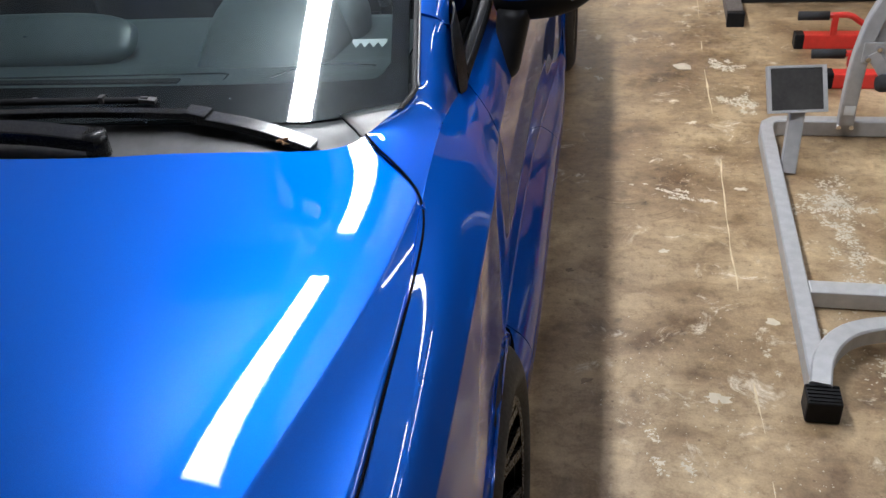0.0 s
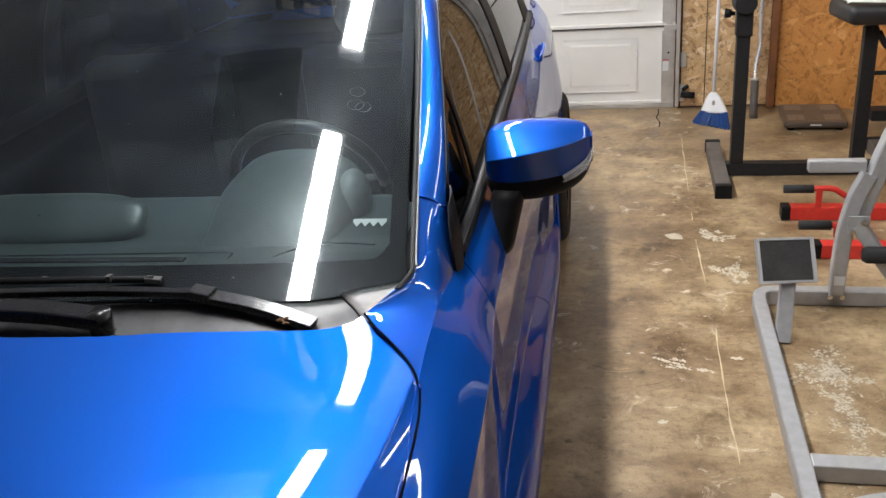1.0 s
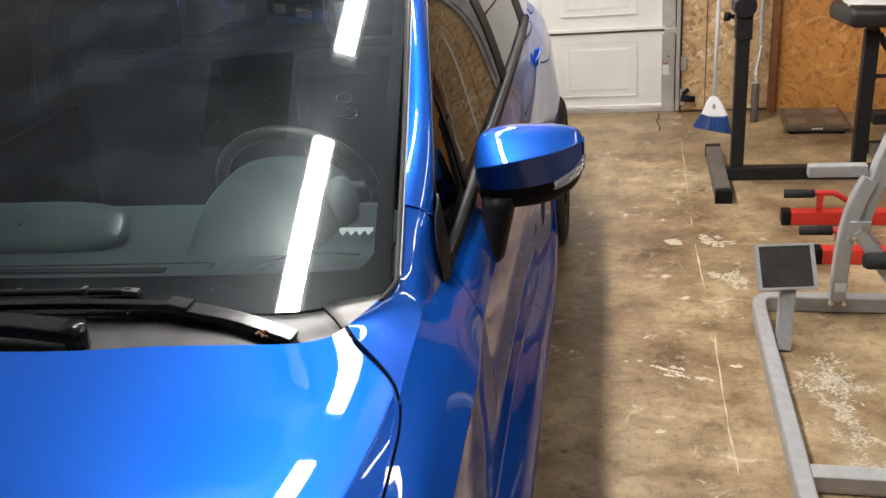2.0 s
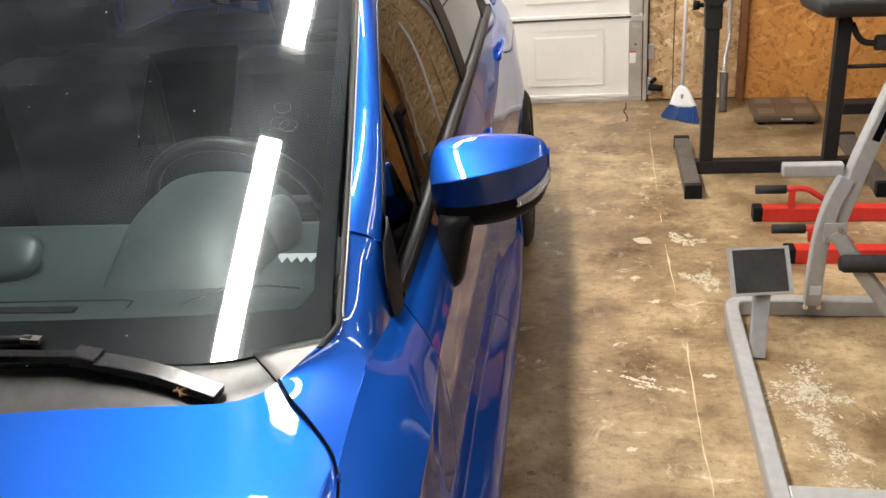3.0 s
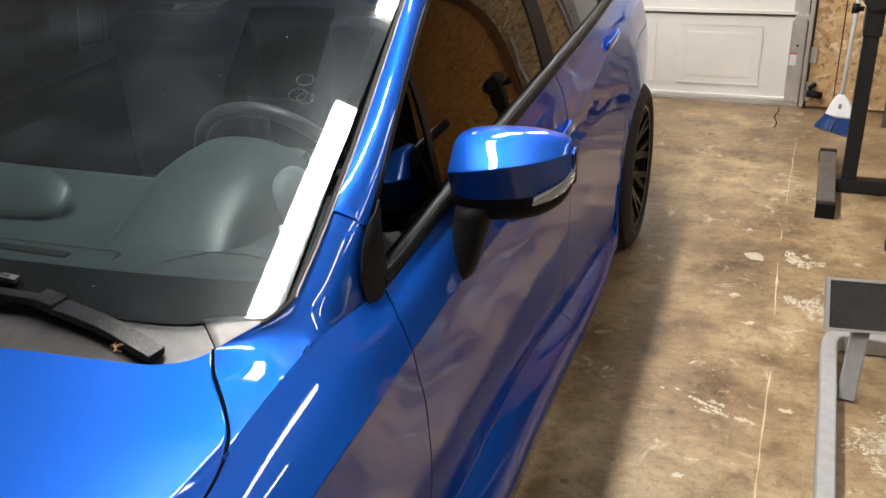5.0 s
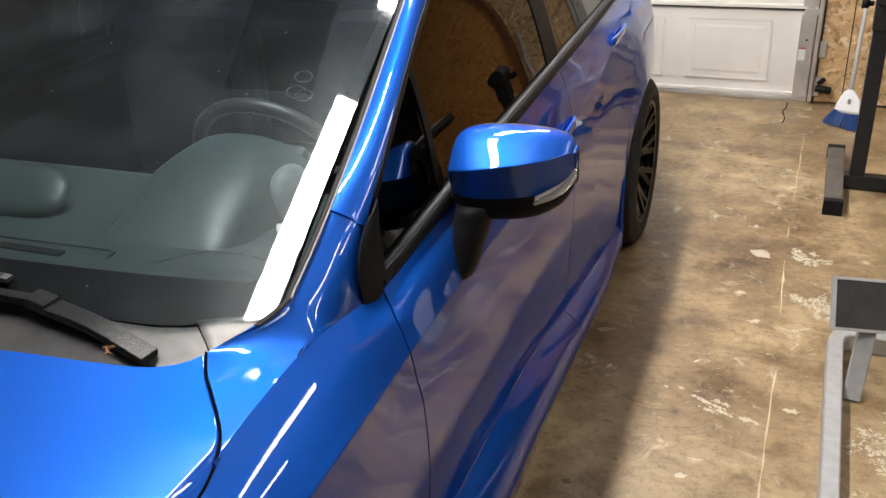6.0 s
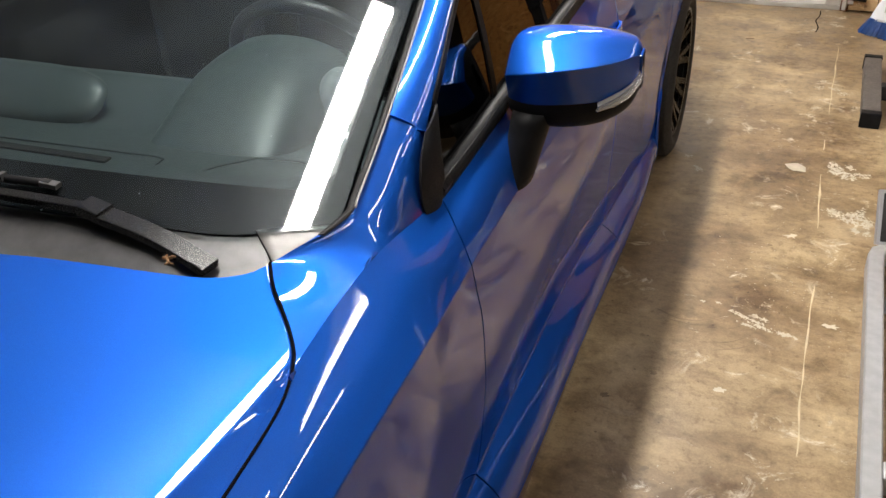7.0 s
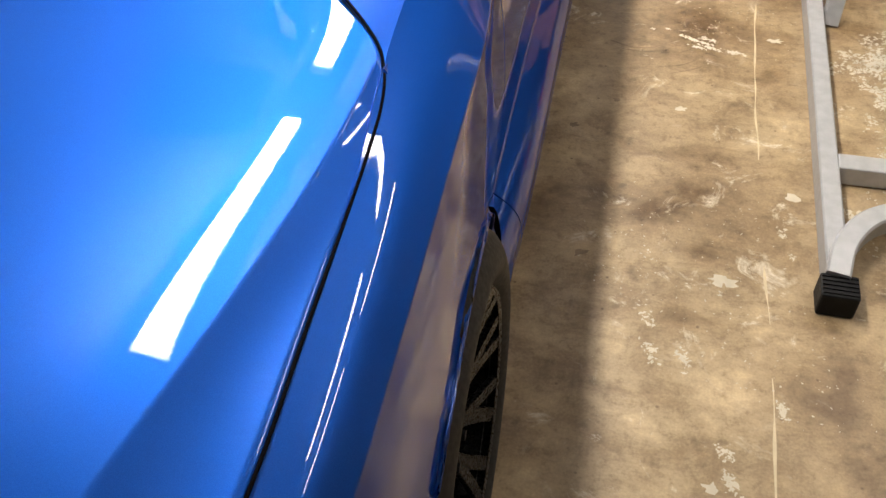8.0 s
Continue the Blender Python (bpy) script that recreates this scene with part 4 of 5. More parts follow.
def mirror_part(car, s):
    """Door mirror: painted cap, black lower shell, signal lens, black stalk, mirror glass."""
    root = new("door_mirror")
    root.parent = car
    xs = [0.776, 0.782, 0.795, 0.83, 0.88, 0.93, 0.965, 0.985, 0.996]
    top = [1.022, 1.044, 1.056, 1.063, 1.065, 1.063, 1.058, 1.051, 1.038]
    mid = [0.974, 0.960, 0.955, 0.953, 0.956, 0.961, 0.967, 0.975, 0.990]
    low = [0.955, 0.926, 0.912, 0.902, 0.902, 0.910, 0.925, 0.944, 0.970]
    yf = [0.835, 0.805, 0.790, 0.778, 0.780, 0.793, 0.815, 0.838, 0.862]
    yb = [0.870, 0.890, 0.898, 0.905, 0.908, 0.908, 0.905, 0.898, 0.886]
    up, down = [], []
    for u in np.linspace(0, 8, 41):
        x, t, m_, l, f, b = (float(smooth_at(list(range(9)), q, u)) for q in (xs, top, mid, low, yf, yb))
        hgt, dep = t - m_, b - f
        cr = 0.44 + 0.40 * (u / 8) ** 1.3
        prof = [(0.17, 0.0), (0.08, cr * 0.5), (0.0, cr - 0.03), (0.005, cr + 0.03), (0.22, cr + (1 - cr) * 0.48), (0.45, cr + (1 - cr) * 0.86), (0.66, 1.0), (0.94, 0.98), (1.0, 0.9), (1.0, 0.4), (0.98, 0.0)]
        up.append([(s * x, f + dep * a, m_ + hgt * c_) for a, c_, _ in curve3([(*p, 0) for p in prof], 31)])
        prof = [(0.165, 0.0), (0.20, 0.45), (0.34, 0.9), (0.6, 1.0), (0.9, 0.8), (0.985, 0.0)]
        down.append([(s * x, f + dep * a, m_ + 0.002 - (m_ - l) * c_) for a, c_, _ in curve3([(*p, 0) for p in prof], 17)])
    for q in (up, down):
        for end, at in ((0, 0), (-1, len(q))):
            mid_ = np.mean(np.array(q[end]), axis=0) + np.array((s * (-0.003 if end == 0 else 0.0015), 0, 0))
            q.insert(at, [tuple(mid_ + (np.array(p) - mid_) * (0.45 if end == 0 else 0.15)) for p in q[end]])
    cin = (s * 0.89, 0.85, 0.98)
    cut = 20
    sheet("mirror_cap", [r[: cut + 1] for r in up[5:]], BLUE, root, "blue painted mirror cap", 0.003, inward=cin)
    sheet("inner_cover", [r[: cut + 1] for r in up[:6]], BLACK_TRIM, root, "black inner end of the mirror", 0.003, inward=cin)
    sheet("bezel", [r[cut:] for r in up], BLACK_TRIM, root, "black housing round the mirror glass", 0.003, inward=cin)
    sheet("lower_shell", down, BLACK_TRIM, root, "matt black lower mirror shell", 0.003, inward=cin)
    gl = [[(s * x, 0.9, z) for z in (0.955, 1.045)] for x in (0.80, 0.965)]
    sheet("mirror_glass", gl, CHROME, root, "mirror glass", 0.004, inward=(s * 0.88, 0.5, 1))
    lens = []
    for u in np.linspace(0, 1, 11):
        x = 0.938 + 0.060 * u
        f = float(np.interp(x, xs, yf)) - 0.003
        m_ = float(np.interp(x, xs, mid))
        lens.append([(s * (x + 0.003 * math.sin(q * math.pi)), f + 0.010 * (1 - math.sin(q * math.pi)) + 0.010 * q, m_ - 0.012 + (0.012 + 0.026 * u) * q) for q in np.linspace(0, 1, 7)])
    sheet("signal_lens", lens, LENS, root, "clear ribbed turn signal lens", 0.003, inward=cin)
    for q in (0.25, 0.5, 0.75):
        tube("lens_rib", [tuple(np.array(r[int(q * 6)]) + np.array((s * 0.0006, -0.0012, 0))) for r in lens], 0.0012, CHROME, root, sides=6)
    st = []
    for f in np.linspace(0, 1, 9):
        cx, cy, cz = 0.805 + 0.020 * f, 0.800 + 0.040 * f, 0.818 + 0.118 * f
        wx, wy = 0.029 + 0.008 * f, 0.046 + 0.008 * f
        st.append([(s * (cx + wx * math.cos(a)), cy + wy * math.sin(a), cz + 0.010 * math.sin(a) * (1 - f)) for a in np.linspace(0, 2 * math.pi, 25)])
    bm = bmesh.new()
    vs = grid(bm, st)
    bmesh.ops.remove_doubles(bm, verts=bm.verts, dist=1e-5)
    bmesh.ops.holes_fill(bm, edges=[e for e in bm.edges if e.is_boundary])
    part("stalk", bm, BLACK_TRIM, root, "black mirror stalk", True)


def shift_rows(rows, d):
    return [[tuple(np.array(p) + np.array(d)) for p in r] for r in rows]


def build_car():
    car = thing("car", "glossy blue sedan with black rims and tinted windows", "car", CAR_AT, CAR_TURN)
    mid = (0, 1.3, 0.5)
    G = 0.0022
    # hood
    rows = hood_rows()
    full = [*rows, *flip(rows[::-1])[1:]]
    sheet("hood", full, BLUE, car, "blue hood with raised side creases", 0.006, inward=mid)
    for s in (1, -1):
        f = (lambda rr: rr) if s > 0 else flip
        nose = lambda k: -0.80
        front = sheet("front_fender", f(side_rows(nose, lambda k: min(DOOR_FRONT(k), 0.549) - G, 56)), BLUE, car, "blue front fender with flared arch", 0.005, inward=mid)
        sheet("fender_top", f(fender_top()), BLUE, front, "", 0.004, inward=(0, 0.3, 0.5))
        d1 = sheet("front_door", f(side_rows(lambda k: DOOR_FRONT(k) + G, lambda k: DOOR_MID(k) - G, 44, 0, SILL_K)), BLUE, car, "blue front door", 0.005, inward=mid)
        d2 = sheet("rear_door", f(side_rows(lambda k: DOOR_MID(k) + G, lambda k: DOOR_BACK(k) - G, 40, 0, SILL_K)), BLUE, car, "blue rear door", 0.005, inward=mid)
        sheet("side_sill", f(side_rows(lambda k: DOOR_FRONT(k) + G, lambda k: 2.345, 60, SILL_K + 0.05, 9)), BLUE, car, "blue side sill", 0.006, inward=mid)
        sheet("rear_fender", f(side_rows(lambda k: DOOR_BACK(k) + G, lambda k: 3.55, 52)), BLUE, car, "blue rear fender", 0.005, inward=mid)
        # dark shell behind the panel joints
        inner = [[(s * (abs(x) - 0.022), y, z - 0.004 if z > 0.85 else z) for x, y, z in r] for r in side_rows(lambda k: -0.78, lambda k: 3.5, 90, 0, 9)]
        sheet("inner_body", inner, DARK, car, "", 0, inward=mid)
        # wheel well
        for c in (0.0, WHEELBASE):
            well = [[(s * x, c + (ARCH_R + 0.01) * math.cos(a), ARCH_Z + (ARCH_TOP - ARCH_Z + 0.01) * math.sin(a)) for a in np.linspace(-0.3, math.pi + 0.3, 28)] for x in (0.846, 0.56)]
            sheet("wheel_well", well, DARK, car, "", 0)
        # pillar and roof rail
        scr, rail = np.array(curve3(SCREEN[3:], 70)), np.array(curve3(RAIL, 200))
        rows = []
        for p in scr:
            i = int(np.argmin(((rail - p) * np.array((0.3, 1, 1))) [:, 1] ** 2 + (rail[:, 2] + 0.036 - p[2]) ** 2 * 0.3))
            q = rail[i]
            r = []
            for u in np.linspace(0, 1, 11):
                w = p + (q - p) * u + np.array((0.006, -0.006, 0.006)) * 4 * u * (1 - u)
                r.append(tuple(w))
            rows.append(r)
        rows[0] = [tuple(np.array(v) + np.array((0, 0.003, 0.002))) for v in rows[0]]
        lining = [[(p[0] - 0.016, p[1] + 0.006, p[2] - 0.012) for p in r] for r in rows]
        sheet("pillar_lining", f(lining), SEAT, car, "dark pillar lining", 0.002, inward=mid)
        sheet("pillar", f(rows), BLUE, car, "blue windscreen pillar", 0.005, inward=(0, 0.9, 0.8))
        top = [r for r in rail if r[1] > 1.33]
        back = []
        for r in top[::3]:
            back.append([tuple(r + np.array((-0.06 * u, 0, 0.035 * math.sin(u * math.pi / 2)))) for u in np.linspace(0, 1, 7)])
        sheet("roof_rail", f(back), BLUE, car, "blue roof rail", 0.004, inward=(0, 1.8, 0.8))
        # black gutter strip beside the glass
        edge = curve3([(0.699, 0.298, 0.9605), *SCREEN], 130)
        strip = [[tuple(np.array(e) + np.array((0.003, 0, 0.000))), tuple(np.array(e) + np.array((0.000, -0.001, 0.003))), tuple(np.array(e) + np.array((-0.007, -0.001, 0.001)))] for e in edge]
        sheet("screen_trim", f(strip), BLACK_TRIM, car, "black trim along the windscreen", 0.002, inward=(0, 0.9, 0.6))
        tube("bright_edge", [(s * (e[0] + 0.0035), e[1], e[2] + 0.001) for e in edge[12:]], 0.0016, EDGE_GREY, car, "thin pale edge of the windscreen trim", sides=6)
        # side windows: tinted glass between belt and rail
        def glass(y0b, y1b, y0t, y1t, name, parent, mat, off=0.0, n=18, m2=10):
            g = []
            for j in range(n + 1):
                w = j / n
                b = np.array(side_point(y0b + (y1b - y0b) * w, 0)) + np.array((-0.009, 0, 0.012))
                t = line_at(RAIL, 1, y0t + (y1t - y0t) * w) + np.array((-0.004, 0, -0.012))
                b[0] = min(b[0], 0.755)
                lean = lambda z: b[0] - 0.24 * (z - b[2]) - 0.175 * ((z - 1) ** 2 - (b[2] - 1) ** 2)
                r = []
                for v in np.linspace(0, 1, m2 + 1):
                    q = b + (t - b) * v
                    r.append((lean(q[2]) + (t[0] - lean(t[2])) * v**4 + off, q[1], q[2]))
                g.append(r)
            return sheet(name, f(g), mat, parent, "", 0.003, inward=mid)
        glass(0.845, 1.63, 0.885, 1.60, "window", d1, TINT)
        glass(0.57, 0.828, 0.60, 0.868, "quarter_window", d1, TINT)
        glass(1.735, 2.46, 1.69, 2.38, "window", d2, TINT)
        glass(0.826, 0.847, 0.866, 0.887, "divider", d1, BLACK_TRIM, 0.003, 4)
        glass(1.625, 1.740, 1.595, 1.695, "door_post", d2, BLACK_TRIM, 0.003, 5)
        glass(2.455, 2.70, 2.375, 2.56, "rear_corner_trim", d2, BLACK_TRIM, 0.002, 6)
        # belt trim with a thin bright line
        belt = []
        for y in np.linspace(0.552, 2.70, 60):
            p = np.array(side_point(y, 0))
            belt.append([tuple(p + np.array(d)) for d in ((0.004, 0, -0.002), (0.007, 0, 0.010), (0.002, 0, 0.022), (-0.012, 0, 0.024), (-0.020, 0, 0.016), (-0.032, 0, -0.03))])
        bt = sheet("belt_trim", f(belt), BLACK_TRIM, car, "black belt trim under the windows", 0.003, inward=mid)
        tube("bright_line", [(s * (v[2][0] + 0.0015), v[2][1], v[2][2]) for v in belt[::2]], 0.0018, TRIM_GREY, bt, sides=6)
        # window frame along the rail
        fr = []
        for r in rail[4:170:3]:
            fr.append([tuple(r + np.array(d)) for d in ((0.003, 0, 0.004), (0.006, 0, -0.008), (-0.002, 0, -0.022))])
        sheet("window_frame", f(fr), BLACK_TRIM, d1, "", 0.003, inward=mid)
        # black strip in front of the quarter window
        lo = curve3([(0.762, 0.502, 0.880), (0.759, 0.487, 0.910), (0.757, 0.487, 0.945), (0.751, 0.508, 0.978), (0.744, 0.545, 1.004)], 16)
        hi = curve3([(0.763, 0.548, 0.890), (0.763, 0.562, 0.908), (0.760, 0.568, 0.935), (0.753, 0.577, 0.980), (0.741, 0.602, 1.024)], 16)
        sail = [[tuple(a + (b - a) * u + np.array((0.003 * 4 * u * (1 - u), 0, 0))) for u in np.linspace(0, 1, 7)] for a, b in zip(lo, hi)]
        sheet("corner_trim", f(sail), BLACK_TRIM, d1, "black corner trim in front of the quarter window", 0.004, inward=mid)
        # rear pillar between the rear door and the rear window
        cp = []
        for w in np.linspace(0, 1, 12):
            a, b = np.array(side_point(2.69 + 0.45 * w, 0)), line_at(RAIL, 1, 2.55 + 0.55 * w)
            cp.append([tuple(a + (b - a) * u + np.array((0.012 * 4 * u * (1 - u), 0, 0))) for u in np.linspace(0, 1, 9)])
        sheet("pillar_lining", f([[(p[0] - 0.018, p[1], p[2]) for p in r] for r in cp]), SEAT, car, "dark pillar lining", 0.002, inward=mid)
        sheet("rear_pillar", f(cp), BLUE, car, "blue rear pillar", 0.005, inward=mid)
        # door handles
        for yh, d, kz in ((1.555, d1, 1.9), (2.37, d2, 1.9)):
            p = np.array(side_point(yh, kz))
            dn = 0.045
            pts = [(s * (p[0] + 0.002), yh - 0.105, p[2] + 0.004), (s * (p[0] + 0.007), yh - 0.085, p[2] + 0.004), (s * (p[0] + 0.009), yh, p[2] + 0.006), (s * (p[0] + 0.007), yh + 0.085, p[2] + 0.008), (s * (p[0] + 0.000), yh + 0.105, p[2] + 0.008)]
            b2 = bmesh.new()
            tube_path(b2, curve3(pts, 18), 0, square=(0.009, 0.024))
            h_ = part("handle", b2, BLUE, d, "blue door handle", True)
            cup = [[(s * (side_point(yh - 0.075 + 0.13 * a, kz)[0] + 0.0015), yh - 0.075 + 0.13 * a, p[2] + 0.004 + (b_ - 0.5) * 0.052 * math.sin(math.pi * (0.08 + 0.84 * a)) ** 0.5) for b_ in np.linspace(0, 1, 7)] for a in np.linspace(0, 1, 15)]
            sheet("handle_cup", cup, BLUE, h_, "", 0.001, inward=mid)
        mirror_part(car, s)
        lamp = [[side_point(y, k) for k in np.linspace(1.0, 3.2, 9)] for y in np.linspace(3.30, 3.545, 9)]
        lamp = [[(s * (p[0] + 0.006), p[1], p[2]) for p in r] for r in lamp]
        sheet("tail_lamp", lamp, REDLENS, car, "red tail lamp", 0.004, inward=mid)
        for yw in (0.0, WHEELBASE):
            wheel(car, (s * 0.752, yw, 0.326), s)
    # windscreen with black band, and the cowl
    gl = [[tuple(screen_point(v, u)) for u in np.linspace(0, 1, 25)] for v in np.linspace(0.0, 0.999, 30)]
    full = [[*r, *[(-p[0], p[1], p[2]) for p in r[::-1]][1:]] for r in gl]
    sheet("windscreen", full, GLASS, car, "clear windscreen with dust specks", 0, inward=mid)
    frit = []
    for v in np.linspace(0, 1, 5):
        rr = []
        for u in np.linspace(0.0, 1, 61) ** 1.5:
            y0, y1 = screen_low(u), band_top(u)
            rr.append(tuple(screen_at(y0 + (y1 - y0) * v, u) + np.array((0, 0.005, -0.005))))
        frit.append([*rr, *[(-p[0], p[1], p[2]) for p in rr[::-1]][1:]])
    sheet("screen_band", frit, FRIT, car, "black band at the foot of the windscreen", 0.001, inward=mid)
    for s in (1, -1):
        sb = [[tuple(screen_point(v, u) + np.array((0, 0.006, -0.006))) for u in np.linspace(0, 0.043, 5)] for v in np.linspace(0.09, 0.999, 26)]
        sheet("screen_band", sb if s > 0 else flip(sb), FRIT, car, "", 0.001, inward=mid)
    rear = np.array(curve3([(0.0, 0.085, 0.990), (0.25, 0.105, 0.975), (0.405, 0.136, 0.957), (0.52, 0.158, 0.950), (0.60, 0.176, 0.946), (0.645, 0.212, 0.944), (0.672, 0.262, 0.951), (0.706, 0.322, 0.960)], 41))
    cow = []
    for i, p in enumerate(rear):
        g = screen_point(0.0, 1 - i / 40)
        p = p + np.array((0, -0.02 if i < 36 else 0.0, -0.02 if i < 36 else -0.006))
        q = g + np.array((0, 0.012, -0.004))
        cow.append([tuple(p + (q - p) * u + np.array((0, 0, -0.006 * math.sin(u * math.pi) - 0.012 * math.sin(min(1, u * 1.7) * math.pi) * (1 - (i / 40) ** 6)))) for u in np.linspace(0, 1, 9)])
    corner, cow = cow[34:], cow[:35]
    fullc = [*flip(cow[::-1]), *cow[1:]]
    cowl = sheet("cowl", fullc, COWL_GREY, car, "grey-black plastic cowl below the windscreen", 0.003, inward=(0, 0.2, 0.5))
    for k in (34, -34):
        r = cow[34]
        lift = [[(p[0], p[1], p[2] + 0.0015) for p in q] for q in corner]
        sheet("corner_piece", lift if k > 0 else flip(lift), COWL_CORNER, cowl, "cowl corner piece with reflected light put into its pale grey", 0.003, inward=(0, 0.2, 0.5))
        tube("seam", [(math.copysign(p[0], k), p[1], p[2] + 0.0006) for p in r], 0.0016, DARK, cowl, "dark joint of the cowl corner piece", sides=6)
    # roof, rear glass, boot, bumpers
    rail = np.array(curve3(RAIL, 200))
    roof = []
    for y in np.linspace(1.36, 2.42, 24):
        e = rail[int(np.abs(rail[:, 1] - y).argmin())] + np.array((-0.055, 0, 0.034))
        roof.append([(e[0] * q, y - 0.06 * (1 - q * q) * (1 if y < 1.5 else 0), e[2] + 0.045 * (1 - q * q)) for q in np.linspace(1, -1, 21)])
    sheet("headliner", shift_rows(roof, (0, 0, -0.02)), SEAT, car, "dark headliner", 0.002, inward=mid)
    boxed("parcel_shelf", (-0.62, 2.40, 0.93), (0.62, 3.10, 0.96), SEAT, car, "dark parcel shelf")
    sheet("roof", roof, BLUE, car, "blue roof panel", 0.006, inward=(0, 1.8, 0.8))
    rg = []
    for y in np.linspace(2.43, 3.08, 12):
        e = rail[int(np.abs(rail[:, 1] - y).argmin())]
        rg.append([(e[0] * 0.94 * q, y, e[2] + 0.03 + 0.04 * (1 - q * q)) for q in np.linspace(1, -1, 15)])
    p = side_point(3.08, 0)
    rg.append([(p[0] * q, 3.085, p[2] + 0.03 * (1 - q * q)) for q in np.linspace(1, -1, 15)])
    sheet("rear_window", rg, TINT, car, "tinted rear window", 0.003, inward=(0, 2, 0.6))
    boot = []
    for y in np.linspace(3.08, 3.56, 10):
        p = side_point(y, 0)
        boot.append([(p[0] * q, y, p[2] + 0.03 * (1 - q * q)) for q in np.linspace(1, -1, 15)])
    sheet("boot_lid", boot, BLUE, car, "blue boot lid", 0.005, inward=(0, 2.8, 0.5))
    for y0, nm, out in ((-0.80, "front_bumper", -1), (3.55, "rear_bumper", 1)):
        r = []
        for k in np.linspace(0, 9, 22):
            p = side_point(y0, k)
            r.append([(p[0] * math.cos(a), y0 + out * 0.12 * math.sin(a) ** 0.7, p[2]) for a in np.linspace(0.0, math.pi, 25)])
        sheet(nm, r, BLUE, car, "blue bumper", 0.005, inward=mid)
    for s in (1, -1):
        tube("hood_joint", [(s * (p[0] - 0.0005), p[1], p[2] + 0.0004) for p in curve3(GAP[:12], 90)], 0.0019, DARK, car, "dark joint between hood and fender", sides=8)
    # underside
    boxed("underbody", (-0.72, -0.6, 0.17), (0.72, 3.4, 0.24), DARK, car)
    wipers(car)
    interior(car)
    return car


SEAM = material("dash_joint", (0.022, 0.028, 0.029), 0.6)
ARM_BLACK = grained(material("satin_black_arm", (0.006, 0.006, 0.0065), 0.26, spec=0.5), 900, 0.1, 0.03, 0.03)
VENT = grained(material("grey_vent_plastic", (0.16, 0.18, 0.185), 0.5), 400, 0.12)
RINGS = ((0.789, 0.536, 0.015), (0.751, 0.540, 0.016), (0.745, 0.556, 0.015))


# cowl plastic made paler at the corner, imitating the light it reflects
COWL_CORNER = grained(material("lit_cowl_plastic", (0.26, 0.25, 0.245), 0.45), 400, 0.1)


def wipers(car):
    w = new("wiper")
    w.parent = car
    tagged(w, "black windscreen wiper with a worn satin arm")
    b = bmesh.new()
    tube_path(b, curve3([(0.578, 0.219, 0.938), (0.49, 0.232, 0.962), (0.402, 0.238, 0.978)], 10), 0, square=(0.030, 0.012))
    part("arm", b, ARM_BLACK, w, "satin black wiper arm root")
    b = bmesh.new()
    tube_path(b, [(0.412, 0.238, 0.979), (0.378, 0.240, 0.985)], 0, square=(0.031, 0.016))
    part("knuckle", b, ARM_BLACK, w)
    b = bmesh.new()
    tube_path(b, curve3([(0.385, 0.238, 0.983), (0.22, 0.218, 0.996), (0.0, 0.19, 1.004)], 16), 0, square=(0.017, 0.011))
    part("arm", b, ARM_BLACK, w, "black wiper arm")
    tube("blade", curve3([(0.305, 0.262, 0.996), (0.15, 0.240, 1.005), (-0.20, 0.215, 1.012)], 16), 0.006, BLACK_TRIM, w, "black rubber wiper blade", sides=8)
    b = bmesh.new()
    tube_path(b, [(0.317, 0.263, 0.994), (0.292, 0.260, 0.998)], 0, square=(0.014, 0.007))
    part("blade_tip", b, TRIM_GREY, w, "grey end clip of the blade")
    for f in (0.12, 0.4, 0.62):
        boxed("blade_clip", (0.28 - 0.4 * f, 0.246 - 0.03 * f, 1.000), (0.288 - 0.4 * f, 0.258 - 0.03 * f, 1.010), TRIM_GREY, w)
    w = new("wiper")
    w.parent = car
    tagged(w, "black wiper arm with a worn bright bend")
    b = bmesh.new()
    tube_path(b, curve3([(0.268, 0.160, 0.978), (0.18, 0.158, 0.990), (0.10, 0.155, 0.996)], 10), 0, square=(0.040, 0.022))
    part("arm", b, ARM_BLACK, w, "black wiper arm")
    b = bmesh.new()
    tube_path(b, curve3([(0.10, 0.155, 0.997), (0.0, 0.150, 1.004), (-0.2, 0.15, 1.008)], 10), 0, square=(0.030, 0.020))
    part("arm", b, TRIM_GREY, w, "worn satin bend of the arm")
    tube("pivot", [(0.262, 0.160, 0.955), (0.262, 0.160, 0.992)], 0.019, ARM_BLACK, w, "round black pivot cap")
    tube("blade", curve3([(0.05, 0.20, 1.012), (-0.2, 0.19, 1.018), (-0.45, 0.22, 1.006)], 14), 0.006, BLACK_TRIM, w, "", sides=8)


def twig(at, turn):
    """A small forked dry twig."""
    m = pose(*at, 0, 0, turn) @ Matrix.Scale(0.7, 4)
    b = bmesh.new()
    for pts in (((-0.016, 0, 0.001), (-0.004, 0.003, 0.004), (0.008, -0.002, 0.003), (0.018, 0.003, 0.002)), ((-0.002, 0.003, 0.004), (0.004, 0.010, 0.008), (0.006, 0.015, 0.007)), ((0.008, -0.002, 0.003), (0.012, -0.010, 0.004)), ((-0.010, 0.001, 0.002), (-0.014, 0.008, 0.006))):
        tube_path(b, [m @ Vector(p) for p in pts], [0.0022] * (len(pts) - 1) + [0.001], 6)
    tagged(link_mesh("twig", b, TWIG), "small dry brown twig lying on the cowl", "twig")


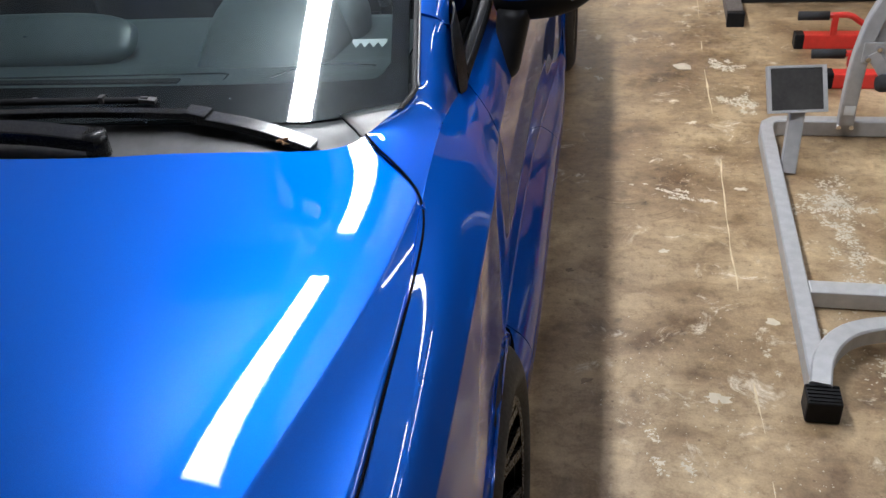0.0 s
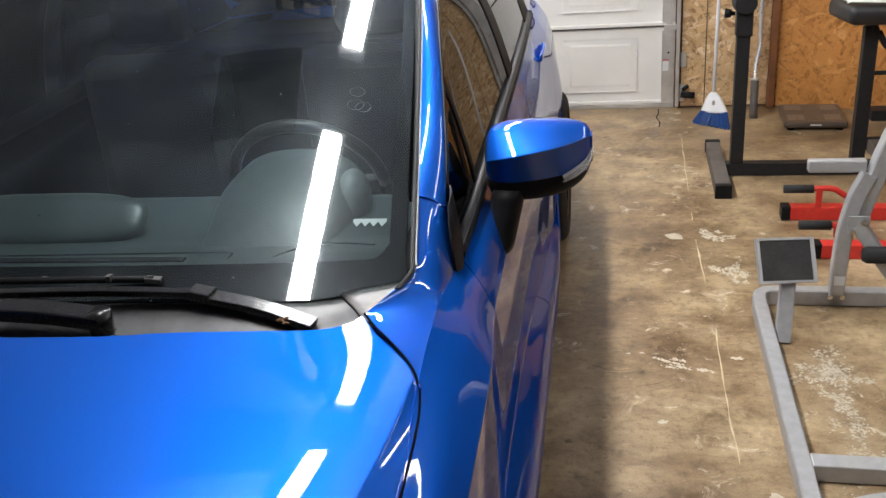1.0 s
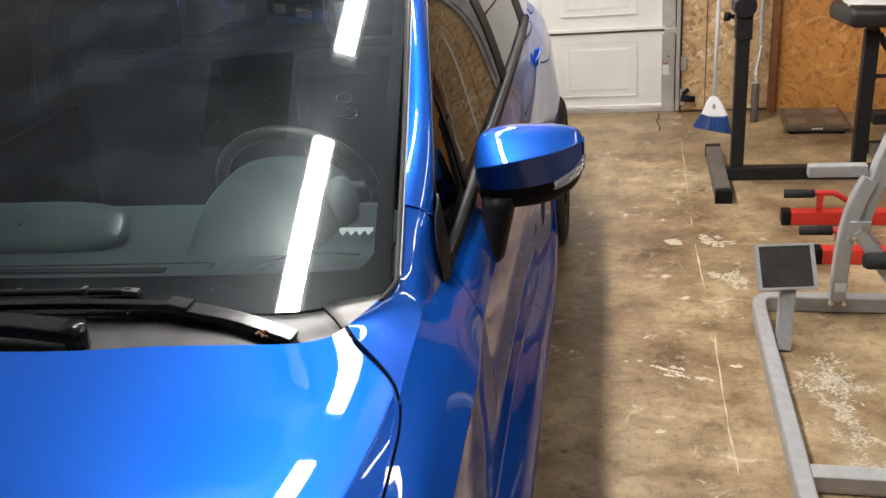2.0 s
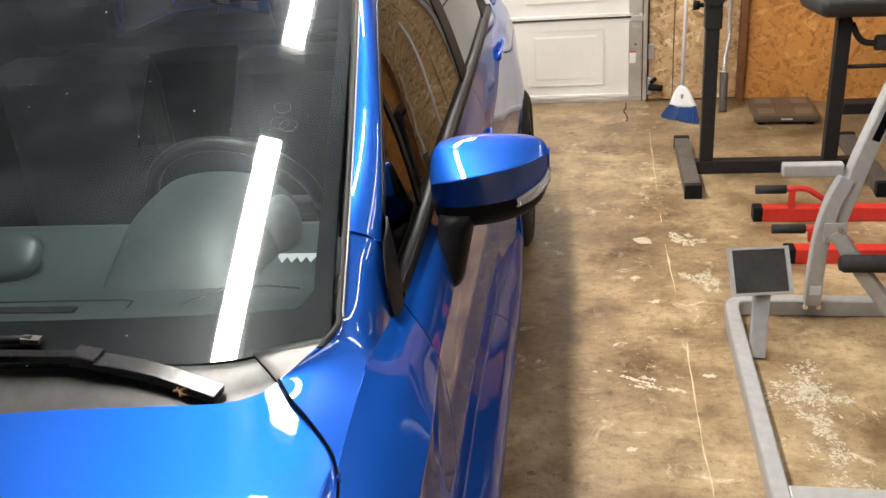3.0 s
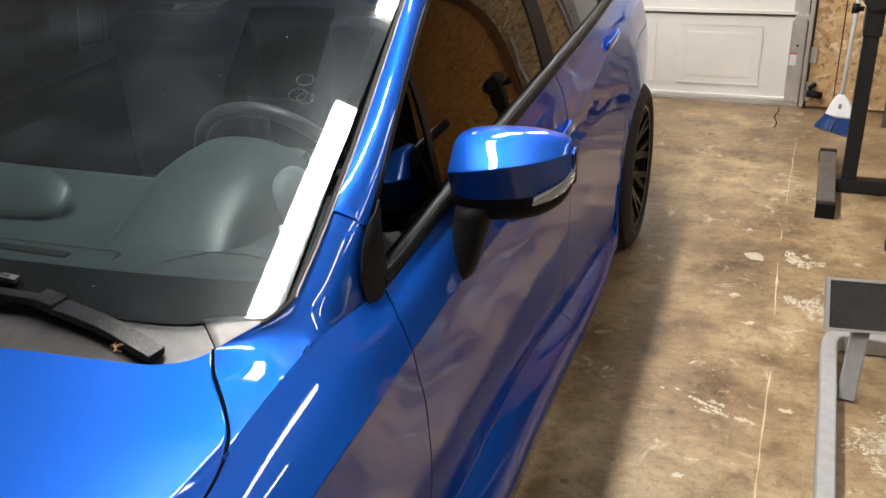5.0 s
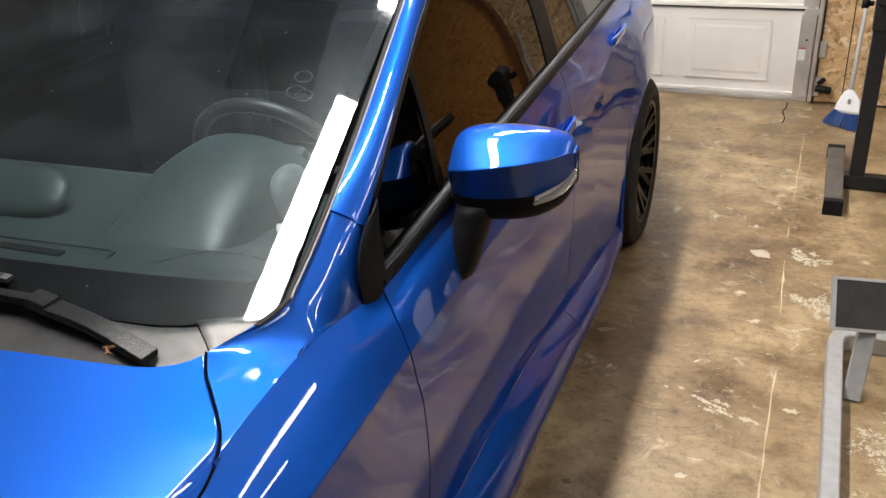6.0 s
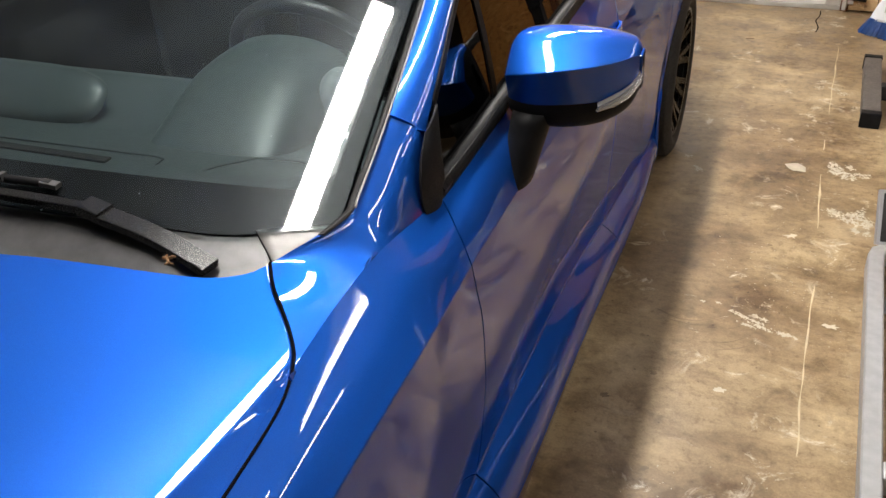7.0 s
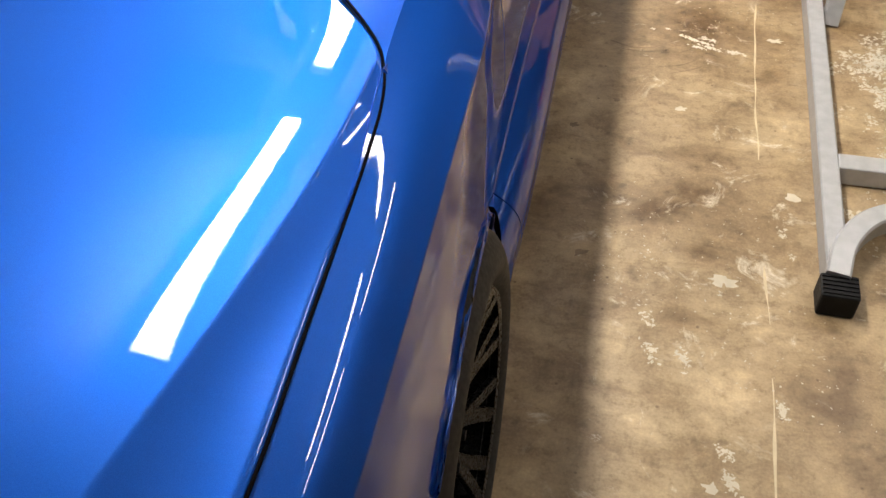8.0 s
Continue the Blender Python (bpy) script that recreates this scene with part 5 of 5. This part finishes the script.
def interior(car):
    def dash_z(x, y):
        return 0.971 - 0.25 * max(0, 0.40 - y) - 0.25 * min(0.14, max(0, y - 0.43)) + 0.006 * (1 - (x / 0.66) ** 2) - 0.10 * max(0, y - 0.80) / 0.06

    dash = []
    for y in np.linspace(0.352, 0.86, 30):
        u = (y - 0.352) / 0.508
        dash.append([(x, y - 0.10 * (1 - (x / 0.66) ** 2) * (1 - u) ** 2, dash_z(x, y)) for x in np.linspace(0.655, -0.655, 41)])
    d = sheet("dashboard", dash, DASH, car, "grey soft-touch dashboard", 0.004, inward=(0, 0.6, 0.5))
    hood = []
    for y in np.linspace(0.46, 0.78, 20):
        u = (y - 0.46) / 0.32
        h = 0.112 * math.sin(min(1, u * 1.12) * math.pi / 2) ** 0.9
        half = 0.112 + 0.034 * min(1, u * 1.6)
        hood.append([(0.388 + half * math.copysign(abs(math.cos(a)) ** 0.9, math.cos(a)), y, 0.935 + h * max(0, math.sin(a)) ** 0.72) for a in np.linspace(0, math.pi, 33)])
    sheet("instrument_hood", hood, DASH, d, "grey instrument binnacle", 0.006, inward=(0.36, 0.6, 0.8))
    # centre display hood: a leaning rounded pad
    c, ey, nn = np.array((-0.10, 0.585, 0.970)), np.array((0, 0.79, 0.61)), np.array((0, -0.61, 0.79))
    pad = []
    for r in (0.02, 0.4, 0.7, 0.86, 0.94, 0.98, 1.0):
        row = []
        for a in np.linspace(0, 2 * math.pi, 61):
            cu, su = math.cos(a), math.sin(a)
            row.append(tuple(c + np.array((0.225, 0, 0)) * r * math.copysign(abs(cu) ** 0.55, cu) + ey * 0.062 * r * math.copysign(abs(su) ** 0.7, su) + nn * 0.024 * (1 - r**6) ** 0.5))
        pad.append(row)
    sheet("display_hood", pad, DASH, d, "grey centre display hood", 0.004, inward=tuple(c - nn))
    # side vent pad beside the binnacle
    b = bmesh.new()
    bmesh.ops.create_uvsphere(b, u_segments=24, v_segments=14, radius=1, matrix=pose(0.522, 0.70, 0.965) @ Matrix.Diagonal((0.034, 0.06, 0.06, 1)))
    part("side_vent", b, VENT, d, "pale grey side vent pod", True)
    def seam(pts):
        tube("seam", [(x, y, dash_z(x, y) + 0.0002) for x, y in pts], 0.0014, SEAM, d, sides=6)
    seam([(-0.5, 0.40), (0.0, 0.40), (0.36, 0.412), (0.378, 0.408), (0.374, 0.385), (0.345, 0.35)])
    seam([(0.42, 0.365), (0.47, 0.41), (0.50, 0.47), (0.56, 0.485), (0.62, 0.47)])
    boxed("defrost_vent", (-0.42, 0.372, 0.9745), (0.30, 0.388, 0.9785), SEAT, d, "dark defroster grille", 0.001)
    wheel_ring = bmesh.new()
    m = pose(0.345, 0.95, 0.908, -65)
    pts = [m @ Vector((0.18 * math.cos(a), 0.18 * math.sin(a), 0)) for a in np.linspace(0, 2 * math.pi, 41)]
    tube_path(wheel_ring, pts, 0.015, 10)
    st = part("steering_wheel", wheel_ring, VINYL, car, "black leather steering wheel", True)
    b = bmesh.new()
    box(b, (-0.08, -0.06, -0.03), (0.08, 0.06, 0.03), 0.02, m)
    box(b, (-0.17, -0.02, -0.012), (0.17, 0.02, 0.012), 0.006, m)
    part("spoke_hub", b, VINYL, st)
    for x in (0.36, -0.36):
        b = bmesh.new()
        box(b, (x - 0.25, 1.15, 0.45), (x + 0.25, 1.65, 0.60), 0.06)
        box(b, (x - 0.24, 1.58, 0.55), (x + 0.24, 1.72, 1.10), 0.06, pose(0, 0, 0))
        box(b, (x - 0.13, 1.64, 1.12), (x + 0.13, 1.74, 1.28), 0.045)
        part("seat", b, SEAT, car, "dark cloth front seat")
    b = bmesh.new()
    box(b, (-0.6, 2.1, 0.5), (0.6, 2.4, 1.05), 0.08)
    part("rear_bench", b, SEAT, car, "dark rear bench")
    boxed("cabin_floor", (-0.70, 0.5, 0.30), (0.70, 2.5, 0.34), SEAT, car)
    # rings of dried water on the glass
    for yp, x0, r in RINGS:
        u = 1 - x0 / float(np.polyval((-0.0611, 0.1349, -0.2202, 0.7629), yp))
        p0, px, py = screen_at(yp, u), screen_at(yp, u - 0.01) - screen_at(yp, u), screen_at(yp + 0.01, u) - screen_at(yp, u)
        px, py = px / np.linalg.norm(px), py / np.linalg.norm(py)
        b = bmesh.new()
        tube_path(b, [tuple(p0 + px * r * math.cos(a) + py * r * math.sin(a)) for a in np.linspace(0, 2 * math.pi, 25)], [0.0004 + 0.0004 * math.sin(a * 5) ** 2 for a in np.linspace(0, 2, 25)], 5, cap=False)
        part("ring_mark", b, RINGMARK, car, "faint ring of dried water on the glass")
    # saw-tooth edged sticker behind the glass
    b = bmesh.new()
    e = 0.067
    base = np.array((0.574, 0.600, 0.938))
    n = 4
    top = [(base[0] + e / 2 - e * i / n, base[1] + 0.012, base[2] + 0.010) for i in range(n + 1)]
    for i in range(n):
        a, c = top[i], top[i + 1]
        lo = ((a[0] + c[0]) / 2, base[1] + 0.002, base[2] + 0.004)
        b.faces.new([b.verts.new(v) for v in (a, c, lo)])
    for i in range(n):
        a, c = top[i], top[i + 1]
        b.faces.new([b.verts.new(v) for v in (a, c, (c[0], c[1] + 0.006, c[2] + 0.004), (a[0], a[1] + 0.006, a[2] + 0.004))])
    part("sticker", b, STICKER, car, "white saw-tooth edged strip lying on the dashboard")


build_car()
twig((0.14, 2.455, 0.981), 20)
twig((0.45, 2.478, 0.960), -25)

# ---- gym things and clutter ----
def squat_stand():
    t = thing("squat_stand", "black steel squat stand with dusty feet", "squat stand", (0, 0, 0))
    for x in (1.339, 2.16):
        ft = boxed("foot", (x, 5.492, 0.0), (x + 0.072, 6.235, 0.062), FOOTSTEEL, t, "dusty dark steel foot", 0.004)
        for y0, y1 in ((5.488, 5.53), (6.2, 6.239)):
            boxed("end_cap", (x - 0.003, y0, -0.0), (x + 0.075, y1, 0.066), BLACK_TRIM, ft, "ribbed black plastic end cap", 0.004)
    boxed("crossbar", (1.411, 5.812, 0.003), (2.16, 5.872, 0.066), BLACKSTEEL, t, "", 0.004)
    for i, x in enumerate((1.431, 1.998)):
        pl = boxed("post", (x, 5.812, 0.066), (x + 0.062, 5.872, 0.72 if i else 0.85), BLACKSTEEL, t, "", 0.004)
        if i == 0:
            boxed("collar", (x - 0.006, 5.804, 0.703), (x + 0.070, 5.880, 0.86), BLACKSTEEL, t, "black plastic collar", 0.006)
            b = bmesh.new()
            bmesh.ops.create_cone(b, cap_ends=True, segments=24, radius1=0.058, radius2=0.050, depth=0.10, matrix=pose(x + 0.032, 5.83, 0.86, 90))
            bmesh.ops.bevel(b, geom=[e for e in b.edges if abs(e.calc_length()) < 0.02], offset=0.004, segments=1, affect="EDGES")
            part("pivot", b, BLACKSTEEL, t, "round black pivot housing")
            tube("knob", [(x - 0.012, 5.84, 0.81), (x - 0.03, 5.84, 0.81)], 0.010, BLACK_TRIM, t)
            tube("knob", [(x - 0.030, 5.84, 0.81), (x - 0.058, 5.84, 0.812)], [0.019, 0.023], BLACK_TRIM, t, "black star knob")
    return t


def preacher_pad():
    t = thing("arm_pad_stand", "black vinyl arm pad on a steel arm", "exercise bench", (0, 0, 0))
    b = bmesh.new()
    box(b, (-0.20, -0.16, -0.045), (0.32, 0.16, 0.045), 0.03, pose(2.075, 5.86, 0.79, 0, 3, 8))
    part("pad", b, VINYL, t, "scuffed black vinyl pad", True)
    tube("arm", [(2.03, 5.84, 0.715), (2.03, 5.84, 0.76)], 0.03, BLACKSTEEL, t)
    tube("brace", curve3([(2.06, 5.83, 0.70), (2.10, 5.82, 0.63), (2.16, 5.82, 0.61), (2.32, 5.82, 0.61)], 12), 0.014, BLACKSTEEL, t)
    tube("roller", [(2.17, 5.83, 0.61), (2.40, 5.83, 0.61)], 0.035, FOAM, t, "black foam roller")
    tube("pin", [(2.06, 5.85, 0.50), (2.30, 5.85, 0.50)], 0.010, BLACKSTEEL, t)
    c = tagged(new("cloth"), "crumpled white cloth lying on the pad", "cloth")
    rows = []
    for i in range(17):
        r = []
        for j in range(11):
            x, y = 1.90 + 0.40 * i / 16, 5.78 + 0.17 * j / 10
            r.append((x + 0.012 * noise.noise((x * 9, y * 9, 1)), y + 0.015 * noise.noise((x * 8, y * 8, 4)), 0.846 - 0.052 * (x - 1.9) + 0.020 * abs(noise.noise((x * 14, y * 14, 2))) + (-0.0 if 0 < j < 10 else -0.012)))
        rows.append(r)
    sheet("sheet", rows, TOWEL, c, "", 0.004, inward=(2.1, 5.86, 0.5))


def push_up_stand():
    t = thing("dip_stand", "red steel floor stand with black foam grips", "exercise stand", (0, 0, 0))
    for x0, y, x1 in ((1.602, 5.222, 2.45), (1.66, 4.815, 2.35)):
        b_ = boxed("base_bar", (x0 + 0.03, y, 0.001), (x1, y + 0.06, 0.061), REDSTEEL, t, "", 0.004)
        boxed("end_cap", (x0 - 0.004, y - 0.002, 0), (x0 + 0.036, y + 0.062, 0.064), BLACK_TRIM, b_, "black plastic end cap", 0.006)
    for x0, y, z in ((1.602, 5.235, 0.144), (1.618, 4.91, 0.107)):
        tube("grip", [(x0, y, z), (x0 + 0.122, y, z)], 0.019, FOAM, t, "black foam grip")
        tube("handle_bar", curve3([(x0 + 0.12, y, z + 0.001), (x0 + 0.20, y, z + 0.001), (x0 + 0.245, y, z - 0.025), (x0 + 0.30, y + 0.01, z - 0.065)], 14), 0.0125, REDSTEEL, t)
        boxed("post", (x0 + 0.135, y - 0.012, 0.055), (x0 + 0.16, y + 0.012, z), REDSTEEL, t, "", 0.003)


def weight_bench():
    t = thing("weight_bench", "silver steel weight bench frame with a foot plate", "weight bench", (0, 0, 0))
    b = bmesh.new()
    tube_path(b, [(1.4035, 3.03, 0.031), (1.4035, 4.36, 0.031), (1.412, 4.40, 0.031), (1.437, 4.425, 0.031), (1.475, 4.43, 0.031), (2.35, 4.43, 0.031)], 0, square=(0.046, 0.06))
    part("frame_rail", b, SILVER, t)
    cap = boxed("foot_cap", (1.365, 2.968, 0), (1.443, 3.035, 0.064), BLACK_TRIM, t, "ribbed black rubber foot cap", 0.006)
    for k in range(5):
        boxed("rib", (1.368, 2.974 + 0.012 * k, 0.0635), (1.440, 2.979 + 0.012 * k, 0.067), BLACK_TRIM, cap)
    boxed("crossbar", (1.427, 3.40, 0.004), (2.35, 3.455, 0.056), SILVER, t, "", 0.004)
    b = bmesh.new()
    tube_path(b, curve3([(1.400, 3.028, 0.05), (1.420, 3.12, 0.06), (1.475, 3.205, 0.06), (1.56, 3.255, 0.055), (1.68, 3.275, 0.05), (1.95, 3.28, 0.05)], 26), 0, square=(0.05, 0.05))
    part("curved_leg", b, SILVER, t, "", False)
    # tilted foot plate on its post
    b = bmesh.new()
    tl, tr, bl = Vector((1.361, 4.241, 0.337)), Vector((1.553, 4.30, 0.319)), Vector((1.419, 4.177, 0.210))
    ex, ey = (tr - tl).normalized(), (bl - tl).normalized()
    ez = ex.cross(ey).normalized()
    ey = ez.cross(ex)
    if ez.z < 0:
        ez = -ez
    w, h = (tr - tl).length, (bl - tl).length
    def on(u, v, o):
        return tl + ex * u + ey * v + ez * o
    def slab(bm, u0, u1, v0, v1, o0, o1):
        vs = [bm.verts.new(on(u, v, o)) for o in (o0, o1) for u, v in ((u0, v0), (u1, v0), (u1, v1), (u0, v1))]
        for q in ((0, 1, 2, 3), (4, 5, 6, 7), (0, 1, 5, 4), (1, 2, 6, 5), (2, 3, 7, 6), (3, 0, 4, 7)):
            bm.faces.new([vs[i] for i in q])
    for q in ((0, w, 0, 0.008), (0, w, h - 0.008, h), (0, 0.010, 0.008, h - 0.008), (w - 0.014, w, 0.008, h - 0.008)):
        slab(b, *q, -0.012, 0.004)
    slab(b, 0.010, w - 0.014, 0.008, h - 0.008, -0.012, -0.006)
    fp = part("foot_plate", b, SILVER, t, "silver foot plate frame")
    b = bmesh.new()
    slab(b, 0.011, w - 0.015, 0.009, h - 0.009, -0.0055, 0.0015)
    part("grip_mat", b, MAT_BLACK, fp, "scuffed black rubber mat")
    b = bmesh.new()
    tube_path(b, [(1.456, 4.140, 0.0), (1.474, 4.236, 0.205)], 0, square=(0.048, 0.04))
    part("plate_post", b, SILVER, t)
    # upright, diagonal beam, leg lever
    b = bmesh.new()
    tube_path(b, curve3([(1.668, 4.40, 0.06), (1.668, 4.40, 0.16), (1.675, 4.40, 0.30), (1.70, 4.41, 0.42), (1.735, 4.42, 0.50)], 14), 0, square=(0.05, 0.045))
    up = part("upright", b, SILVER, t)
    boxed("label_plate", (1.652, 4.3755, 0.10), (1.688, 4.3765, 0.135), STICKER, up, "small pale sticker")
    b = bmesh.new()
    tube_path(b, [(1.722, 4.43, 0.35), (1.78, 4.44, 0.56), (1.90, 4.46, 0.92), (1.98, 4.47, 1.12)], 0, square=(0.055, 0.06))
    bm_ = part("beam", b, SILVER, t)
    b = bmesh.new()
    tube_path(b, [(1.806, 4.4135, 0.625), (1.850, 4.4200, 0.755)], 0, square=(0.024, 0.004))
    part("slot", b, DARK, bm_, "dark slot in the beam")
    boxed("top_bar", (1.544, 4.43, 0.50), (1.73, 4.47, 0.543), SILVER, t, "dusty silver bar", 0.006)
    b = bmesh.new()
    tube_path(b, [(1.712, 4.385, 0.33), (1.80, 4.36, 0.20), (1.93, 4.33, 0.03)], 0, square=(0.045, 0.045))
    part("lever", b, SILVER, t)
    boxed("bracket", (1.675, 4.37, 0.295), (1.745, 4.376, 0.365), SILVER, t, "silver pivot bracket", 0.002)
    for x, y, z in ((1.692, 4.366, 0.31), (1.722, 4.366, 0.345), (1.648, 4.40, 0.045), (1.690, 4.40, 0.045)):
        b = bmesh.new()
        bmesh.ops.create_cone(b, cap_ends=True, segments=6, radius1=0.010, radius2=0.009, depth=0.014, matrix=pose(x, y - 0.003, z, 90))
        part("bolt", b, CHROME, t)
    tube("foam_roller", [(1.725, 4.34, 0.236), (1.74, 4.34, 0.236), (1.95, 4.34, 0.236)], [0.022, 0.03, 0.03], FOAM, t, "black foam roller")


def broom():
    t = thing("broom", "white broom with blue bristles leaning on the boards", "broom", (0, 0, 0))
    tube("handle", [(1.417, 6.80, 0.17), (1.44, 6.97, 0.85), (1.462, 7.12, 1.45)], 0.011, PLASTIC_WHITE, t, "white handle")
    b = bmesh.new()
    rows = []
    for f in np.linspace(0, 1, 9):
        w, d = 0.016 + 0.062 * f**0.7, 0.014 + 0.012 * f
        z = 0.185 - 0.115 * f
        rows.append([(1.417 + 0.006 * f + w * math.cos(a), 6.795 - 0.03 * f + d * math.sin(a) - 0.35 * w * math.cos(a), z) for a in np.linspace(0, 2 * math.pi, 21)])
    grid(b, rows)
    bmesh.ops.remove_doubles(b, verts=b.verts, dist=1e-5)
    bmesh.ops.holes_fill(b, edges=[e for e in b.edges if e.is_boundary])
    hd = part("head", b, PLASTIC_WHITE, t, "white plastic broom head", True)
    boxed("clip", (1.408, 6.755, 0.118), (1.424, 6.759, 0.145), GALV, hd)
    rng = random.Random(4)
    b = bmesh.new()
    for i in range(280):
        u, d = rng.uniform(-1, 1), rng.uniform(-1, 1)
        p0 = (1.423 + 0.072 * u, 6.768 + 0.02 * d - 0.025 * u, 0.078)
        p1 = (1.402 + 0.098 * u + rng.uniform(-0.006, 0.006), 6.715 + 0.028 * d - 0.075 * u, 0.0 + rng.uniform(0, 0.008))
        tube_path(b, [p0, p1], [0.0028, 0.0036], 5)
    part("bristles", b, BRISTLE, t, "dark blue bristles")


def curl_bar():
    t = thing("curl_bar", "chrome curl bar standing upright against the boards", "barbell", (0, 0, 0))
    tube("sleeve", [(1.660, 6.86, 0.0), (1.672, 6.975, 0.205)], 0.0235, FOOTSTEEL, t, "dull steel sleeve")
    tube("collar", [(1.672, 6.975, 0.203), (1.673, 6.980, 0.216)], 0.029, GALV, t)
    tube("bar", curve3([(1.674, 6.985, 0.21), (1.676, 7.01, 0.285), (1.682, 7.02, 0.32), (1.700, 7.04, 0.41), (1.698, 7.05, 0.44), (1.696, 7.07, 0.60), (1.70, 7.08, 0.66), (1.715, 7.09, 0.76), (1.71, 7.10, 0.80), (1.705, 7.12, 1.05)], 50), 0.0125, BAR_CHROME, t, "chrome bent bar")


def bath_scale():
    t = thing("bathroom_scale", "bronze-brown body scale with four grey contact pads", "scale", (1.98, 6.78, 0), -3)
    boxed("body", (-0.172, -0.205, 0.014), (0.172, 0.20, 0.05), SCALE_TOP, t, "", 0.012)
    for x in (-0.1, 0.1):
        for y in (-0.10, 0.11):
            boxed("contact_pad", (x - 0.045, y - 0.055, 0.0495), (x + 0.045, y + 0.055, 0.0515), SCALE_PAD, t, "grey metal contact pad", 0.001)
    for x in (-0.13, 0.13):
        for y in (-0.17, 0.16):
            tube("foot", [(x, y, 0), (x, y, 0.02)], 0.022, BLACK_TRIM, t)
    boxed("display", (-0.03, -0.2065, 0.03), (0.03, -0.204, 0.038), PLASTIC_WHITE, t)


def black_block():
    # steel foot of a stand, not rubber; only the foot is built
    t = tagged(boxed("stand_foot", (2.30, 6.74, 0), (2.62, 6.86, 0.062), BLACKSTEEL, bevel=0.005), "black steel foot of a stand near the board wall", "stand foot")
    return t


squat_stand()
preacher_pad()
push_up_stand()
weight_bench()
broom()
curl_bar()
bath_scale()
black_block()
